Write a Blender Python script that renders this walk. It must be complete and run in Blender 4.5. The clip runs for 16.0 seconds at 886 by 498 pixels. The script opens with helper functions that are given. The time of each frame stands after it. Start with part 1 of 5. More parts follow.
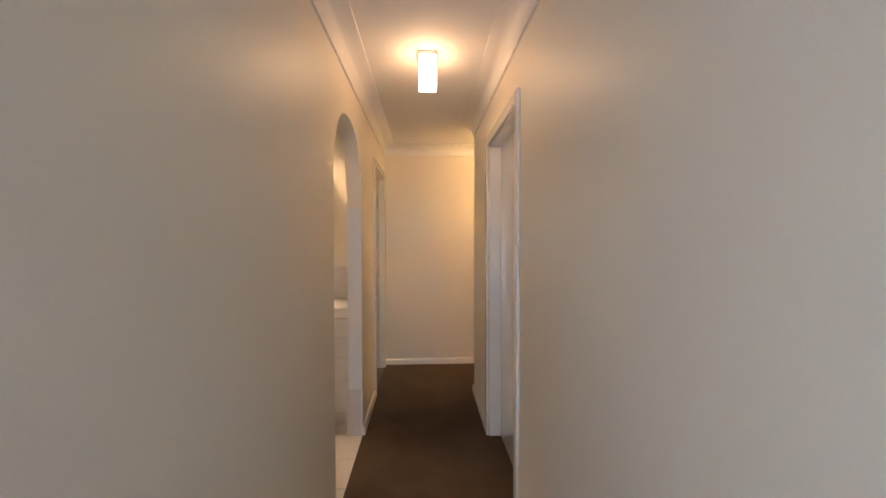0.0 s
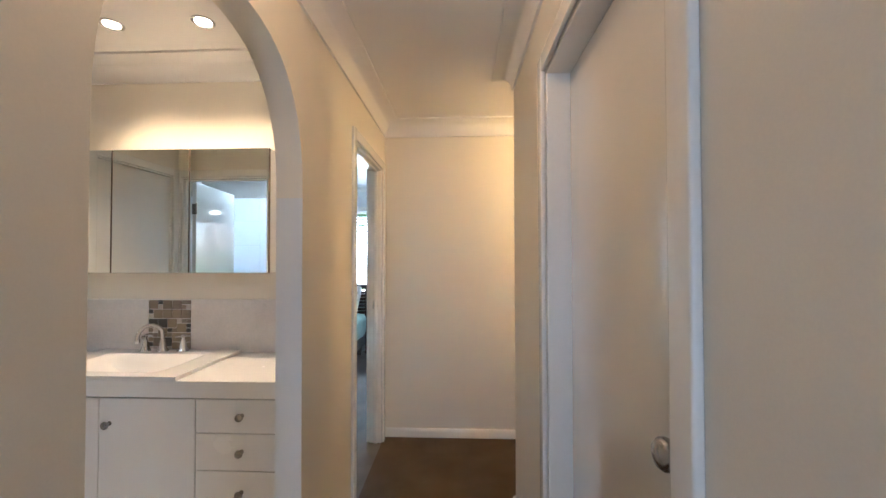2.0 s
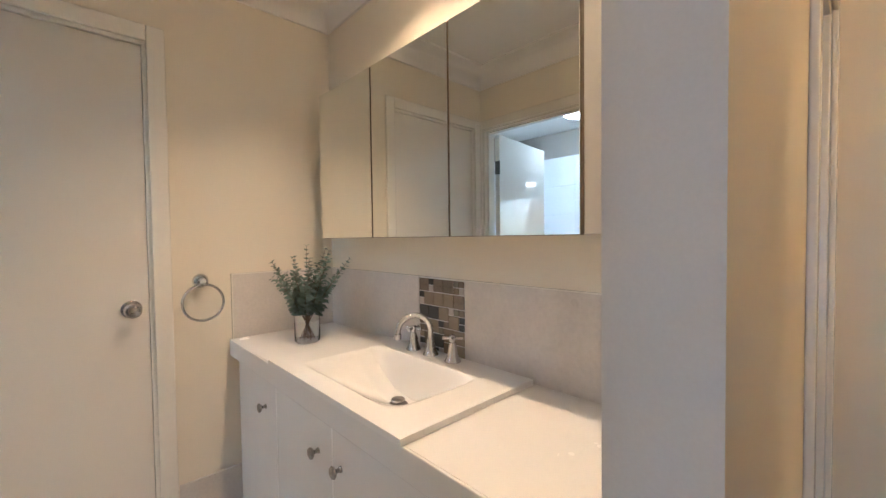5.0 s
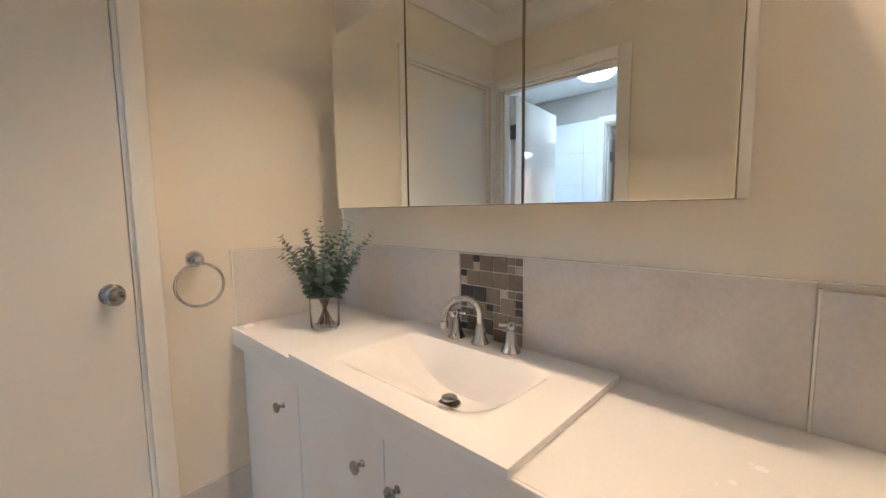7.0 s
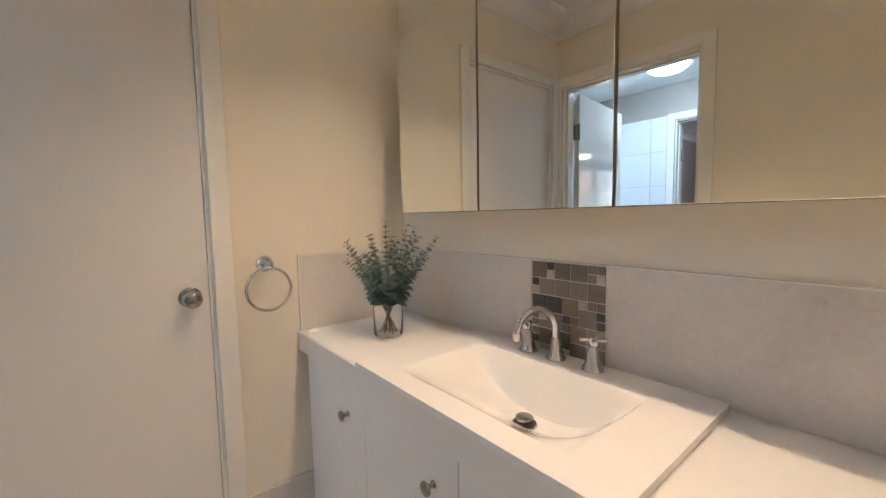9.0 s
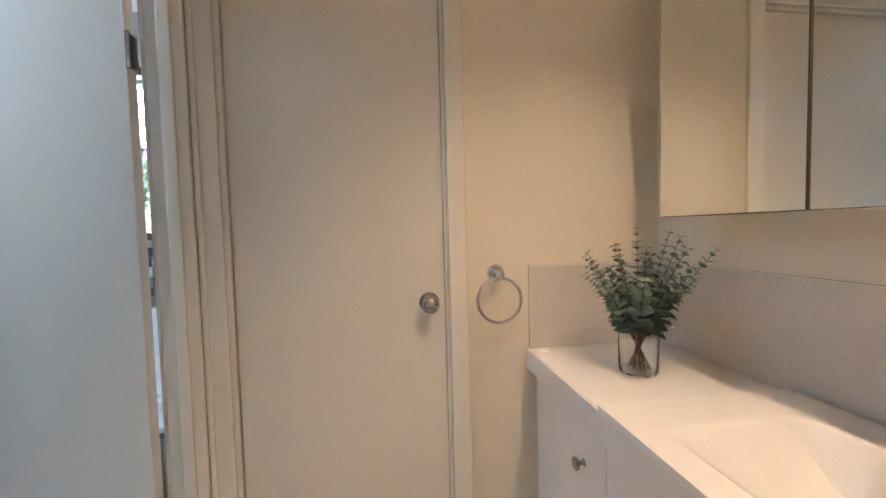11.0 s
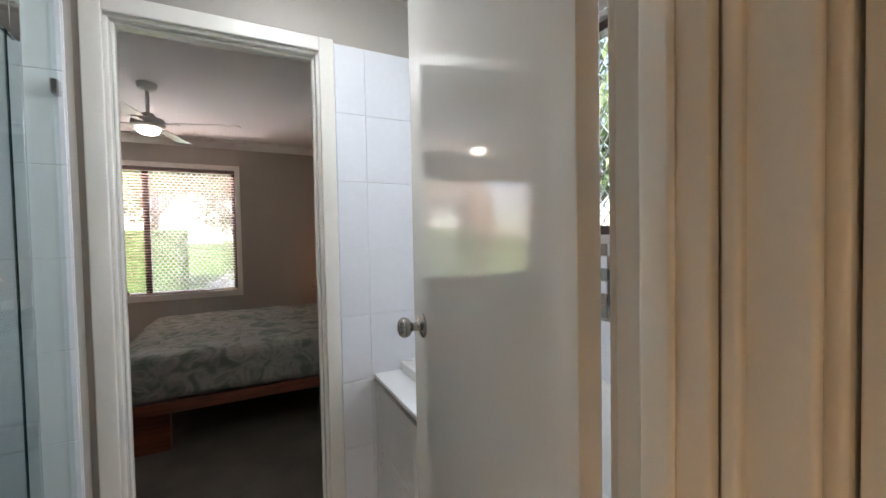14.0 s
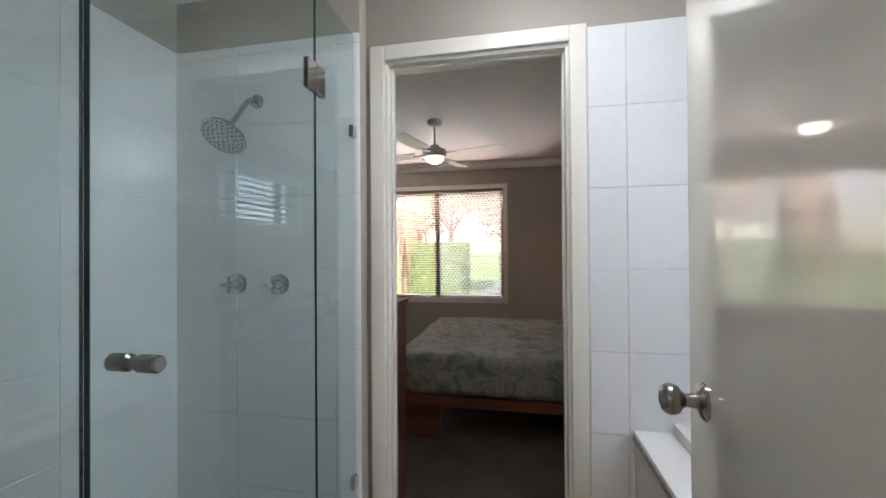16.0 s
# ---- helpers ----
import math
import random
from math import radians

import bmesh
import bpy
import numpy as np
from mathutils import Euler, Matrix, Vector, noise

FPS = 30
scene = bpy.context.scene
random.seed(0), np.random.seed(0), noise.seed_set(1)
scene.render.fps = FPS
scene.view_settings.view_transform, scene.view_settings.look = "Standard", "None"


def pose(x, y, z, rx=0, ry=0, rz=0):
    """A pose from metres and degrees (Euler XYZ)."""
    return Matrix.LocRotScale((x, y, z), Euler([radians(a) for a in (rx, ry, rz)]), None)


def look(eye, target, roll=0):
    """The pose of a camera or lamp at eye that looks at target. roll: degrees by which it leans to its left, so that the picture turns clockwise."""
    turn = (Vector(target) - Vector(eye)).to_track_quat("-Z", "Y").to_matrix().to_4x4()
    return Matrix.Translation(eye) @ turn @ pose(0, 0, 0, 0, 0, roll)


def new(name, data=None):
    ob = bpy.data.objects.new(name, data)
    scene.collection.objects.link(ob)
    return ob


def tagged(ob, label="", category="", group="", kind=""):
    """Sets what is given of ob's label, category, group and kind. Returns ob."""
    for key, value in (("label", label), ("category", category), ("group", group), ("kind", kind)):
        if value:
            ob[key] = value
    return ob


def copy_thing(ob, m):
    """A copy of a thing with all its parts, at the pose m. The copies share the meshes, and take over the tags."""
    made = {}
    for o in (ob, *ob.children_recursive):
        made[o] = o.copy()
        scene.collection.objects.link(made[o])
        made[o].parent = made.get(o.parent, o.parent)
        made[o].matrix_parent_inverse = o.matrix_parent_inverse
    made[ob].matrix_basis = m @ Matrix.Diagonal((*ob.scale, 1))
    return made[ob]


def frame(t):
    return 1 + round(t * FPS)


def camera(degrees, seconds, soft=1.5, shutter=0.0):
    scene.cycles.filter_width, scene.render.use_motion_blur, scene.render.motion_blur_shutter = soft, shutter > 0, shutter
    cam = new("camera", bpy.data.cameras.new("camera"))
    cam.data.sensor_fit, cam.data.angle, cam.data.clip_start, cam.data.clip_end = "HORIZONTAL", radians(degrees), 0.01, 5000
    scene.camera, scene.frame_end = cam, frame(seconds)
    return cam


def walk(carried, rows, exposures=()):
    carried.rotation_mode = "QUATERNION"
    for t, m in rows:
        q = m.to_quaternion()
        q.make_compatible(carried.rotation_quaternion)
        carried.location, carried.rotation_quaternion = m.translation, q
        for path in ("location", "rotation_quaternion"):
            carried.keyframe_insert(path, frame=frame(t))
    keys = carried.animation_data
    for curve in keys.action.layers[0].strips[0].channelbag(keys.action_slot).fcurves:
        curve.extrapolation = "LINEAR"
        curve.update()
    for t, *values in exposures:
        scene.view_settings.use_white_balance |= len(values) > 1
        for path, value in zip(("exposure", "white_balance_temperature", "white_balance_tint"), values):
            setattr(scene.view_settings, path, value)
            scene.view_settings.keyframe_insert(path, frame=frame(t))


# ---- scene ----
cam = camera(97.0, 16.0)
PATH = [
    (0, (-0.02, 0.18, 1.38), (0.074, 2.177, 1.334), -0.1),
    (0.5, (0.042, 0.525, 1.372), (0.132, 2.523, 1.338), 0.0),
    (1, (0.107, 0.875, 1.374), (0.159, 2.874, 1.373), -0.1),
    (1.5, (0.132, 1.208, 1.381), (0.123, 3.208, 1.415), 0.0),
    (2, (0.128, 1.511, 1.383), (0.039, 3.509, 1.419), -0.1),
    (2.5, (0.116, 1.816, 1.363), (-0.151, 3.798, 1.411), -0.2),
    (3, (0.05, 2.064, 1.335), (-0.468, 3.996, 1.358), -0.4),
    (3.5, (-0.052, 2.253, 1.333), (-0.873, 4.077, 1.337), -0.4),
    (4, (-0.174, 2.372, 1.323), (-1.266, 4.047, 1.316), -0.5),
    (4.5, (-0.3, 2.494, 1.303), (-1.617, 3.999, 1.273), -0.7),
    (5, (-0.389, 2.574, 1.301), (-1.845, 3.943, 1.243), -0.7),
    (5.2, (-0.419, 2.586, 1.3), (-1.912, 3.915, 1.239), -0.8),
    (7.3, (-0.703, 2.563, 1.288), (-2.052, 4.026, 1.084), -0.9),
    (7.5, (-0.702, 2.56, 1.286), (-2.041, 4.032, 1.083), -1.0),
    (8, (-0.707, 2.553, 1.284), (-2.053, 4.02, 1.092), -1.0),
    (8.2, (-0.717, 2.548, 1.285), (-2.081, 3.999, 1.098), -1.0),
    (10.3, (-0.898, 2.6, 1.292), (-2.776, 3.28, 1.175), -1.1),
    (10.5, (-0.911, 2.594, 1.289), (-2.823, 3.17, 1.177), -1.1),
    (11, (-0.96, 2.607, 1.286), (-2.941, 2.864, 1.186), -1.5),
    (11.5, (-1.048, 2.596, 1.226), (-3.045, 2.475, 1.246), -0.6),
    (12, (-1.226, 2.544, 1.251), (-3.163, 2.047, 1.264), -0.4),
    (12.1, (-1.262, 2.538, 1.254), (-3.176, 1.959, 1.266), -0.5),
    (12.5, (-1.409, 2.491, 1.271), (-3.199, 1.6, 1.226), -0.9),
    (13, (-1.576, 2.461, 1.274), (-3.118, 1.189, 1.21), -1.1),
    (13.5, (-1.692, 2.394, 1.268), (-2.92, 0.816, 1.201), -1.1),
    (14, (-1.791, 2.252, 1.27), (-2.695, 0.469, 1.212), -1.1),
    (14.5, (-1.883, 2.12, 1.281), (-2.481, 0.212, 1.247), -1.1),
    (15, (-1.942, 2.059, 1.3), (-2.205, 0.076, 1.304), -0.9),
    (15.2, (-1.949, 2.048, 1.301), (-2.064, 0.051, 1.31), -0.6),
    (15.5, (-1.925, 2.042, 1.297), (-1.851, 0.044, 1.321), -0.5),
    (16, (-1.904, 2.036, 1.294), (-1.523, 0.072, 1.308), -0.4),
]
# the clip's camera cools its picture under the warm lamps and evens out in the daylit bathroom
EXPOSURES = [(0, 2.45, 6300, 16), (0.5, 2.52, 5500, 11), (1, 2.58, 5050, 6), (2, 2.6, 5150, 8), (3.5, 2.53, 5000, 7), (5, 2.5, 5350, 9), (8, 2.45, 5300, 9), (10.5, 2.36, 5300, 10), (11, 2.42, 5650, 12), (11.5, 2.25, 7000, 20), (12, 2.16, 7200, 20), (12.5, 2.12, 6900, 18), (13.2, 1.98, 6750, 16), (14, 2.02, 6800, 16), (16, 1.98, 6900, 17)]
walk(cam, [(t, look(eye, target, roll)) for t, eye, target, roll in PATH], EXPOSURES)

# ---- world and large lights ----
world = bpy.data.worlds.new("world")
scene.world = world
world.use_nodes = True
wn = world.node_tree.nodes
sky = wn.new("ShaderNodeTexSky")
sky.sky_type, sky.sun_disc = "NISHITA", False
sky.sun_elevation, sky.sun_rotation = radians(58), radians(20)
wn["Background"].inputs["Strength"].default_value = 0.15
world.node_tree.links.new(sky.outputs[0], wn["Background"].inputs["Color"])


def lamp(name, kind, m, energy, color=(1, 1, 1), **kw):
    d = bpy.data.lights.new(name, kind)
    d.energy, d.color = energy, color
    if kind == "AREA":
        d.shape, d.size, d.size_y = "RECTANGLE", kw["w"], kw["h"]
    if kind == "SUN":
        d.angle = radians(kw["angle"])
    if kind == "SPOT":
        d.spot_size, d.spot_blend, d.shadow_soft_size = radians(kw["cone"]), kw["blend"], kw["radius"]
    if kind == "POINT":
        d.shadow_soft_size = kw["radius"]
    ob = new(name, d)
    ob.matrix_world = m
    return ob


SUN_H, SUN_E = radians(20), radians(58)
sun_way = Vector((math.sin(SUN_H) * math.cos(SUN_E), math.cos(SUN_H) * math.cos(SUN_E), math.sin(SUN_E)))
lamp("sun", "SUN", look(sun_way * 30, (0, 0, 0)), 5.0, (1, 0.95, 0.88), angle=0.5)
DAY = (0.74, 0.86, 1.0)
WARM = (1.0, 0.70, 0.40)
# area lamps added outside the windows, standing in for the sky's light
lamp("window_light_bathroom", "AREA", look((-3.42, 1.33, 1.97), (-0.6, 1.25, 1.45)), 5.0, DAY, w=0.8, h=0.34)
lamp("window_light_bedroom", "AREA", look((-0.77, -3.85, 2.62), (-0.95, -1.4, 0.8)), 270, DAY, w=2.0, h=0.4)
lamp("window_light_second_bedroom", "AREA", look((-1.45, 8.15, 2.62), (-1.45, 5.6, 0.9)), 110, DAY, w=1.4, h=0.4)
# unseen fill lamp, turned aside to brighten the hall's east wall
lamp("fill_light_entry", "AREA", look((-0.12, -0.74, 1.1), (0.75, 0.1, 1.0)), 3.9, (0.76, 0.84, 1.0), w=0.4, h=1.8)
# recessed downlights over the vanity
for dx in (-1.423, -1.003):
    lamp("downlight_beam", "SPOT", look((dx, 3.173, 2.40), (dx, 3.173, 0)), 7.4, (1.0, 0.65, 0.36), cone=110, blend=0.6, radius=0.032)

# ---- materials ----
def mat(name, color=(0.8, 0.8, 0.8), rough=0.5, metal=0.0, vary=0.06, scale=3.0, fine=120.0, bump=0.05, dist=0.002, coat=0.0, rand=0.0, spec=0.5):
    """A painted, stony or metal surface: base colour with blotches, fine grain and a fine relief."""
    m = bpy.data.materials.new(name)
    m.use_nodes = True
    t = m.node_tree
    n, l = t.nodes, t.links
    b = n["Principled BSDF"]
    b.inputs["Roughness"].default_value, b.inputs["Metallic"].default_value = rough, metal
    b.inputs["Coat Weight"].default_value, b.inputs["Coat Roughness"].default_value = coat, 0.03
    b.inputs["Specular IOR Level"].default_value = spec
    tc = n.new("ShaderNodeTexCoord")
    big, small = n.new("ShaderNodeTexNoise"), n.new("ShaderNodeTexNoise")
    big.inputs["Scale"].default_value, small.inputs["Scale"].default_value = scale, fine
    big.inputs["Detail"].default_value, small.inputs["Detail"].default_value = 5, 3
    l.new(tc.outputs["Object"], big.inputs["Vector"])
    l.new(tc.outputs["Object"], small.inputs["Vector"])
    add = n.new("ShaderNodeMath")
    add.operation = "MULTIPLY_ADD"
    add.inputs[1].default_value, add.inputs[2].default_value = 0.4, 0.0
    l.new(small.outputs["Fac"], add.inputs[0])
    add2 = n.new("ShaderNodeMath")
    add2.operation = "MULTIPLY_ADD"
    add2.inputs[1].default_value = 0.6
    l.new(big.outputs["Fac"], add2.inputs[0])
    l.new(add.outputs[0], add2.inputs[2])
    ramp = n.new("ShaderNodeMapRange")
    ramp.inputs["From Min"].default_value, ramp.inputs["From Max"].default_value = 0.3, 0.7
    ramp.inputs["To Min"].default_value, ramp.inputs["To Max"].default_value = 1 - vary, 1 + vary
    l.new(add2.outputs[0], ramp.inputs["Value"])
    mul = n.new("ShaderNodeMix")
    mul.data_type, mul.blend_type = "RGBA", "MULTIPLY"
    mul.inputs["Factor"].default_value = 1
    mul.inputs["A"].default_value = (*color, 1)
    l.new(ramp.outputs[0], mul.inputs["B"])
    out = mul.outputs["Result"]
    if rand:
        oi = n.new("ShaderNodeObjectInfo")
        rr = n.new("ShaderNodeMapRange")
        rr.inputs["To Min"].default_value, rr.inputs["To Max"].default_value = 1 - rand, 1 + rand
        l.new(oi.outputs["Random"], rr.inputs["Value"])
        m2 = n.new("ShaderNodeMix")
        m2.data_type, m2.blend_type = "RGBA", "MULTIPLY"
        m2.inputs["Factor"].default_value = 1
        l.new(out, m2.inputs["A"])
        l.new(rr.outputs[0], m2.inputs["B"])
        out = m2.outputs["Result"]
    l.new(out, b.inputs["Base Color"])
    rv = n.new("ShaderNodeMapRange")
    rv.inputs["To Min"].default_value, rv.inputs["To Max"].default_value = max(0.0, rough - 0.07), min(1.0, rough + 0.07)
    l.new(big.outputs["Fac"], rv.inputs["Value"])
    if not metal:
        l.new(rv.outputs[0], b.inputs["Roughness"])
    if bump:
        bp = n.new("ShaderNodeBump")
        bp.inputs["Strength"].default_value, bp.inputs["Distance"].default_value = bump, dist
        l.new(small.outputs["Fac"], bp.inputs["Height"])
        l.new(bp.outputs[0], b.inputs["Normal"])
    return m


def grain(name, dark, light, rough=0.35, axis="Z", scale=6.0):
    """Wood with long grain along an axis."""
    m = mat(name, light, rough, vary=0.05, fine=60, bump=0.08, dist=0.001, coat=0.15)
    t = m.node_tree
    n, l = t.nodes, t.links
    tc, mp, ns = n.new("ShaderNodeTexCoord"), n.new("ShaderNodeMapping"), n.new("ShaderNodeTexNoise")
    mp.inputs["Scale"].default_value = [scale * (0.08 if a == axis else 1.0) * 3 for a in "XYZ"]
    l.new(tc.outputs["Object"], mp.inputs["Vector"])
    l.new(mp.outputs[0], ns.inputs["Vector"])
    ns.inputs["Scale"].default_value, ns.inputs["Detail"].default_value, ns.inputs["Distortion"].default_value = 2.0, 6, 1.2
    cr = n.new("ShaderNodeValToRGB")
    cr.color_ramp.elements[0].color, cr.color_ramp.elements[1].color = (*dark, 1), (*light, 1)
    cr.color_ramp.elements[0].position, cr.color_ramp.elements[1].position = 0.35, 0.65
    l.new(ns.outputs["Fac"], cr.inputs["Fac"])
    l.new(cr.outputs[0], n["Principled BSDF"].inputs["Base Color"])
    return m


def printed(name, colors, scale=9.0, rough=0.85, soft=0.06):
    """Cloth with a scattered print in several colours."""
    m = mat(name, colors[0], rough, bump=0.3, fine=400, dist=0.001, spec=0.2)
    n, l = m.node_tree.nodes, m.node_tree.links
    tc, ns = n.new("ShaderNodeTexCoord"), n.new("ShaderNodeTexNoise")
    ns.inputs["Scale"].default_value, ns.inputs["Detail"].default_value, ns.inputs["Distortion"].default_value = scale, 3, 1.6
    l.new(tc.outputs["Object"], ns.inputs["Vector"])
    cr = n.new("ShaderNodeValToRGB")
    el = cr.color_ramp.elements
    el[0].position, el[0].color = 0.38, (*colors[0], 1)
    el[1].position, el[1].color = 0.66, (*colors[-1], 1)
    for i, c in enumerate(colors[1:-1]):
        e = el.new(0.38 + 0.28 * (i + 1) / (len(colors) - 1))
        e.color = (*c, 1)
    l.new(ns.outputs["Fac"], cr.inputs["Fac"])
    l.new(cr.outputs[0], n["Principled BSDF"].inputs["Base Color"])
    return m


def glass(name, color=(1, 1, 1), rough=0.0, ior=1.45):
    m = bpy.data.materials.new(name)
    m.use_nodes = True
    b = m.node_tree.nodes["Principled BSDF"]
    b.inputs["Base Color"].default_value = (*color, 1)
    b.inputs["Roughness"].default_value, b.inputs["IOR"].default_value = rough, ior
    b.inputs["Transmission Weight"].default_value = 1
    return m


def glow(name, color, strength):
    m = bpy.data.materials.new(name)
    m.use_nodes = True
    b = m.node_tree.nodes["Principled BSDF"]
    b.inputs["Base Color"].default_value = (0.8, 0.8, 0.8, 1)
    b.inputs["Emission Color"].default_value = (*color, 1)
    b.inputs["Emission Strength"].default_value = strength
    return m


CREAM = mat("cream_wall_paint", (0.75, 0.695, 0.585), 0.45, vary=0.035, scale=1.3, fine=260, bump=0.16, dist=0.0012)
TAUPE = mat("taupe_wall_paint", (0.40, 0.365, 0.32), 0.5, vary=0.04, scale=1.5, fine=260, bump=0.14, dist=0.0012)
PALE = mat("pale_wall_paint", (0.70, 0.71, 0.70), 0.5, vary=0.04, scale=1.5, fine=260, bump=0.14, dist=0.0012)
CEIL = mat("ceiling_paint", (0.78, 0.76, 0.73), 0.7, vary=0.03, scale=1.2, fine=200, bump=0.2, dist=0.0015)
TRIM = mat("white_gloss_trim", (0.79, 0.765, 0.70), 0.22, vary=0.03, scale=4, fine=90, bump=0.05)
DOOR = mat("white_gloss_door", (0.77, 0.75, 0.70), 0.09, vary=0.025, scale=2, fine=200, bump=0.05, dist=0.0008, coat=1.0)
SEMI = mat("cream_semigloss_door", (0.745, 0.71, 0.64), 0.36, vary=0.03, scale=2, fine=240, bump=0.08, dist=0.0008)
CARPET = mat("brown_carpet", (0.125, 0.088, 0.058), 0.95, vary=0.28, scale=4, fine=900, bump=1.0, dist=0.006, spec=0.1)
GREYCARPET = mat("grey_beige_carpet", (0.19, 0.165, 0.14), 0.95, vary=0.25, scale=4, fine=900, bump=1.0, dist=0.006, spec=0.1)
TILE = mat("white_wall_tile", (0.78, 0.79, 0.81), 0.08, vary=0.03, scale=3, fine=40, bump=0.06, dist=0.002, rand=0.025)
GROUT = mat("grey_white_grout", (0.80, 0.80, 0.80), 0.9, vary=0.1, fine=200, bump=0.3)
FLOORTILE = mat("pale_floor_tile", (0.62, 0.60, 0.56), 0.25, vary=0.08, scale=5, fine=60, bump=0.08, rand=0.05)
GREYTILE = mat("pale_grey_stone_tile", (0.60, 0.57, 0.54), 0.3, vary=0.1, scale=7, fine=90, bump=0.1, rand=0.03)
LAM = mat("white_laminate", (0.80, 0.79, 0.77), 0.25, vary=0.02, scale=4, fine=300, bump=0.05)
CERAMIC = mat("white_glazed_ceramic", (0.84, 0.83, 0.81), 0.06, vary=0.01, bump=0.0)
CHROME = mat("polished_chrome", (0.62, 0.62, 0.63), 0.06, 1.0, vary=0.02, bump=0.0)
SATIN = mat("satin_nickel", (0.36, 0.345, 0.33), 0.22, 1.0, vary=0.08, fine=300, bump=0.04)
DOOREDGE = mat("dark_door_edging", (0.16, 0.12, 0.08), 0.4, vary=0.1)
MIRROR = mat("silver_mirror", (0.88, 0.90, 0.88), 0.0, 1.0, vary=0.0, bump=0.0)
DARK = mat("dark_bronze_frame", (0.045, 0.03, 0.025), 0.4, vary=0.1, bump=0.05)
BLIND = mat("white_blind_slat", (0.74, 0.72, 0.68), 0.4, vary=0.05, fine=60, bump=0.05)
BROWNBLIND = mat("brown_blind_slat", (0.36, 0.25, 0.20), 0.45, vary=0.15, fine=60, bump=0.05)
MESHMAT = mat("security_mesh_metal", (0.42, 0.42, 0.42), 0.5, 0.0, vary=0.1, bump=0.0)
CLEAR = glass("clear_glass")
GREENGLASS = glass("clear_shower_glass", (0.76, 0.87, 0.85), ior=1.52)
GLASSEDGE = mat("green_glass_edge", (0.01, 0.05, 0.045), 0.15, vary=0.1, bump=0.0)
WOODRED = grain("red_brown_wood", (0.10, 0.028, 0.014), (0.21, 0.062, 0.03), axis="X")
WOODUP = grain("red_brown_wood_upright", (0.10, 0.028, 0.014), (0.21, 0.062, 0.03), axis="Z")
WOODDARK = grain("dark_brown_wood", (0.02, 0.011, 0.008), (0.05, 0.026, 0.018), axis="Z")
LAMPGLOW = glow("frosted_lamp_glass", (1.0, 0.60, 0.30), 4.0)
PASSGLOW = glow("frosted_passage_lamp_glass", (1.0, 0.59, 0.22), 23.0)
BATHGLOW = glow("opal_lamp_glass", (0.83, 0.93, 1.0), 8.0)
FANGLOW = glow("opal_fan_lamp", (1.0, 0.9, 0.78), 2.6)
DLGLOW = glow("downlight_globe", (1.0, 0.72, 0.42), 4)
SHADEGLOW = glow("lit_fabric_shade", (1.0, 0.40, 0.12), 0.5)
CAND = mat("cream_wax", (0.75, 0.66, 0.52), 0.5)

# ---- mesh helpers ----
def box(bm, x0, x1, y0, y1, z0, z1, mi=0):
    vs = [bm.verts.new((x, y, z)) for x in (x0, x1) for y in (y0, y1) for z in (z0, z1)]
    fs = [(0, 1, 3, 2), (4, 6, 7, 5), (0, 4, 5, 1), (2, 3, 7, 6), (0, 2, 6, 4), (1, 5, 7, 3)]
    out = []
    for f in fs:
        face = bm.faces.new([vs[i] for i in f])
        face.material_index = mi
        out.append(face)
    return vs, out


def soften(bm, width=0.003, segments=2, angle=30):
    bm.normal_update()
    es = [e for e in bm.edges if len(e.link_faces) == 2 and e.calc_face_angle(0) > radians(angle)]
    bmesh.ops.bevel(bm, geom=es, offset=width, segments=segments, affect="EDGES", profile=0.6, clamp_overlap=True)


def link(name, bm, mats, parent=None, smooth=False, loc=None):
    me = bpy.data.meshes.new(name)
    bmesh.ops.recalc_face_normals(bm, faces=bm.faces)
    bm.to_mesh(me)
    bm.free()
    for m in mats if isinstance(mats, (list, tuple)) else [mats]:
        me.materials.append(m)
    if smooth:
        for p in me.polygons:
            p.use_smooth = True
        me.set_sharp_from_angle(angle=radians(40))
    ob = new(name, me)
    if parent:
        ob.parent = parent
    if loc:
        ob.matrix_basis = loc
    return ob


def part(name, bm, mats, parent, label="", smooth=False, loc=None):
    return tagged(link(name, bm, mats, parent, smooth, loc), label)


def thing(name, label, category, m=None, group="", kind=""):
    ob = new(name)
    ob.empty_display_size = 0.1
    if m:
        ob.matrix_basis = m
    return tagged(ob, label, category, group, kind)


def bbox(x0, x1, y0, y1, z0, z1, bevel=0.003, segments=2):
    bm = bmesh.new()
    box(bm, x0, x1, y0, y1, z0, z1)
    if bevel:
        soften(bm, bevel, segments)
    return bm


def lathe(profile, steps=32, axis="Z", bm=None, at=(0, 0, 0)):
    """A turned body: profile is a row of (radius, height)."""
    bm = bm or bmesh.new()
    rings = []
    for r, h in profile:
        ring = []
        for i in range(steps):
            a = 2 * math.pi * i / steps
            p = (r * math.cos(a), r * math.sin(a), h)
            p = {"Z": p, "Y": (p[0], p[2], p[1]), "X": (p[2], p[0], p[1])}[axis]
            ring.append(bm.verts.new(Vector(p) + Vector(at)))
        rings.append(ring)
    for a, b in zip(rings, rings[1:]):
        for i in range(steps):
            bm.faces.new((a[i], a[(i + 1) % steps], b[(i + 1) % steps], b[i]))
    for ring, (r, h) in ((rings[0], profile[0]), (rings[-1], profile[-1])):
        if r > 1e-5:
            bm.faces.new(ring)
    bmesh.ops.remove_doubles(bm, verts=bm.verts, dist=1e-6)
    return bm


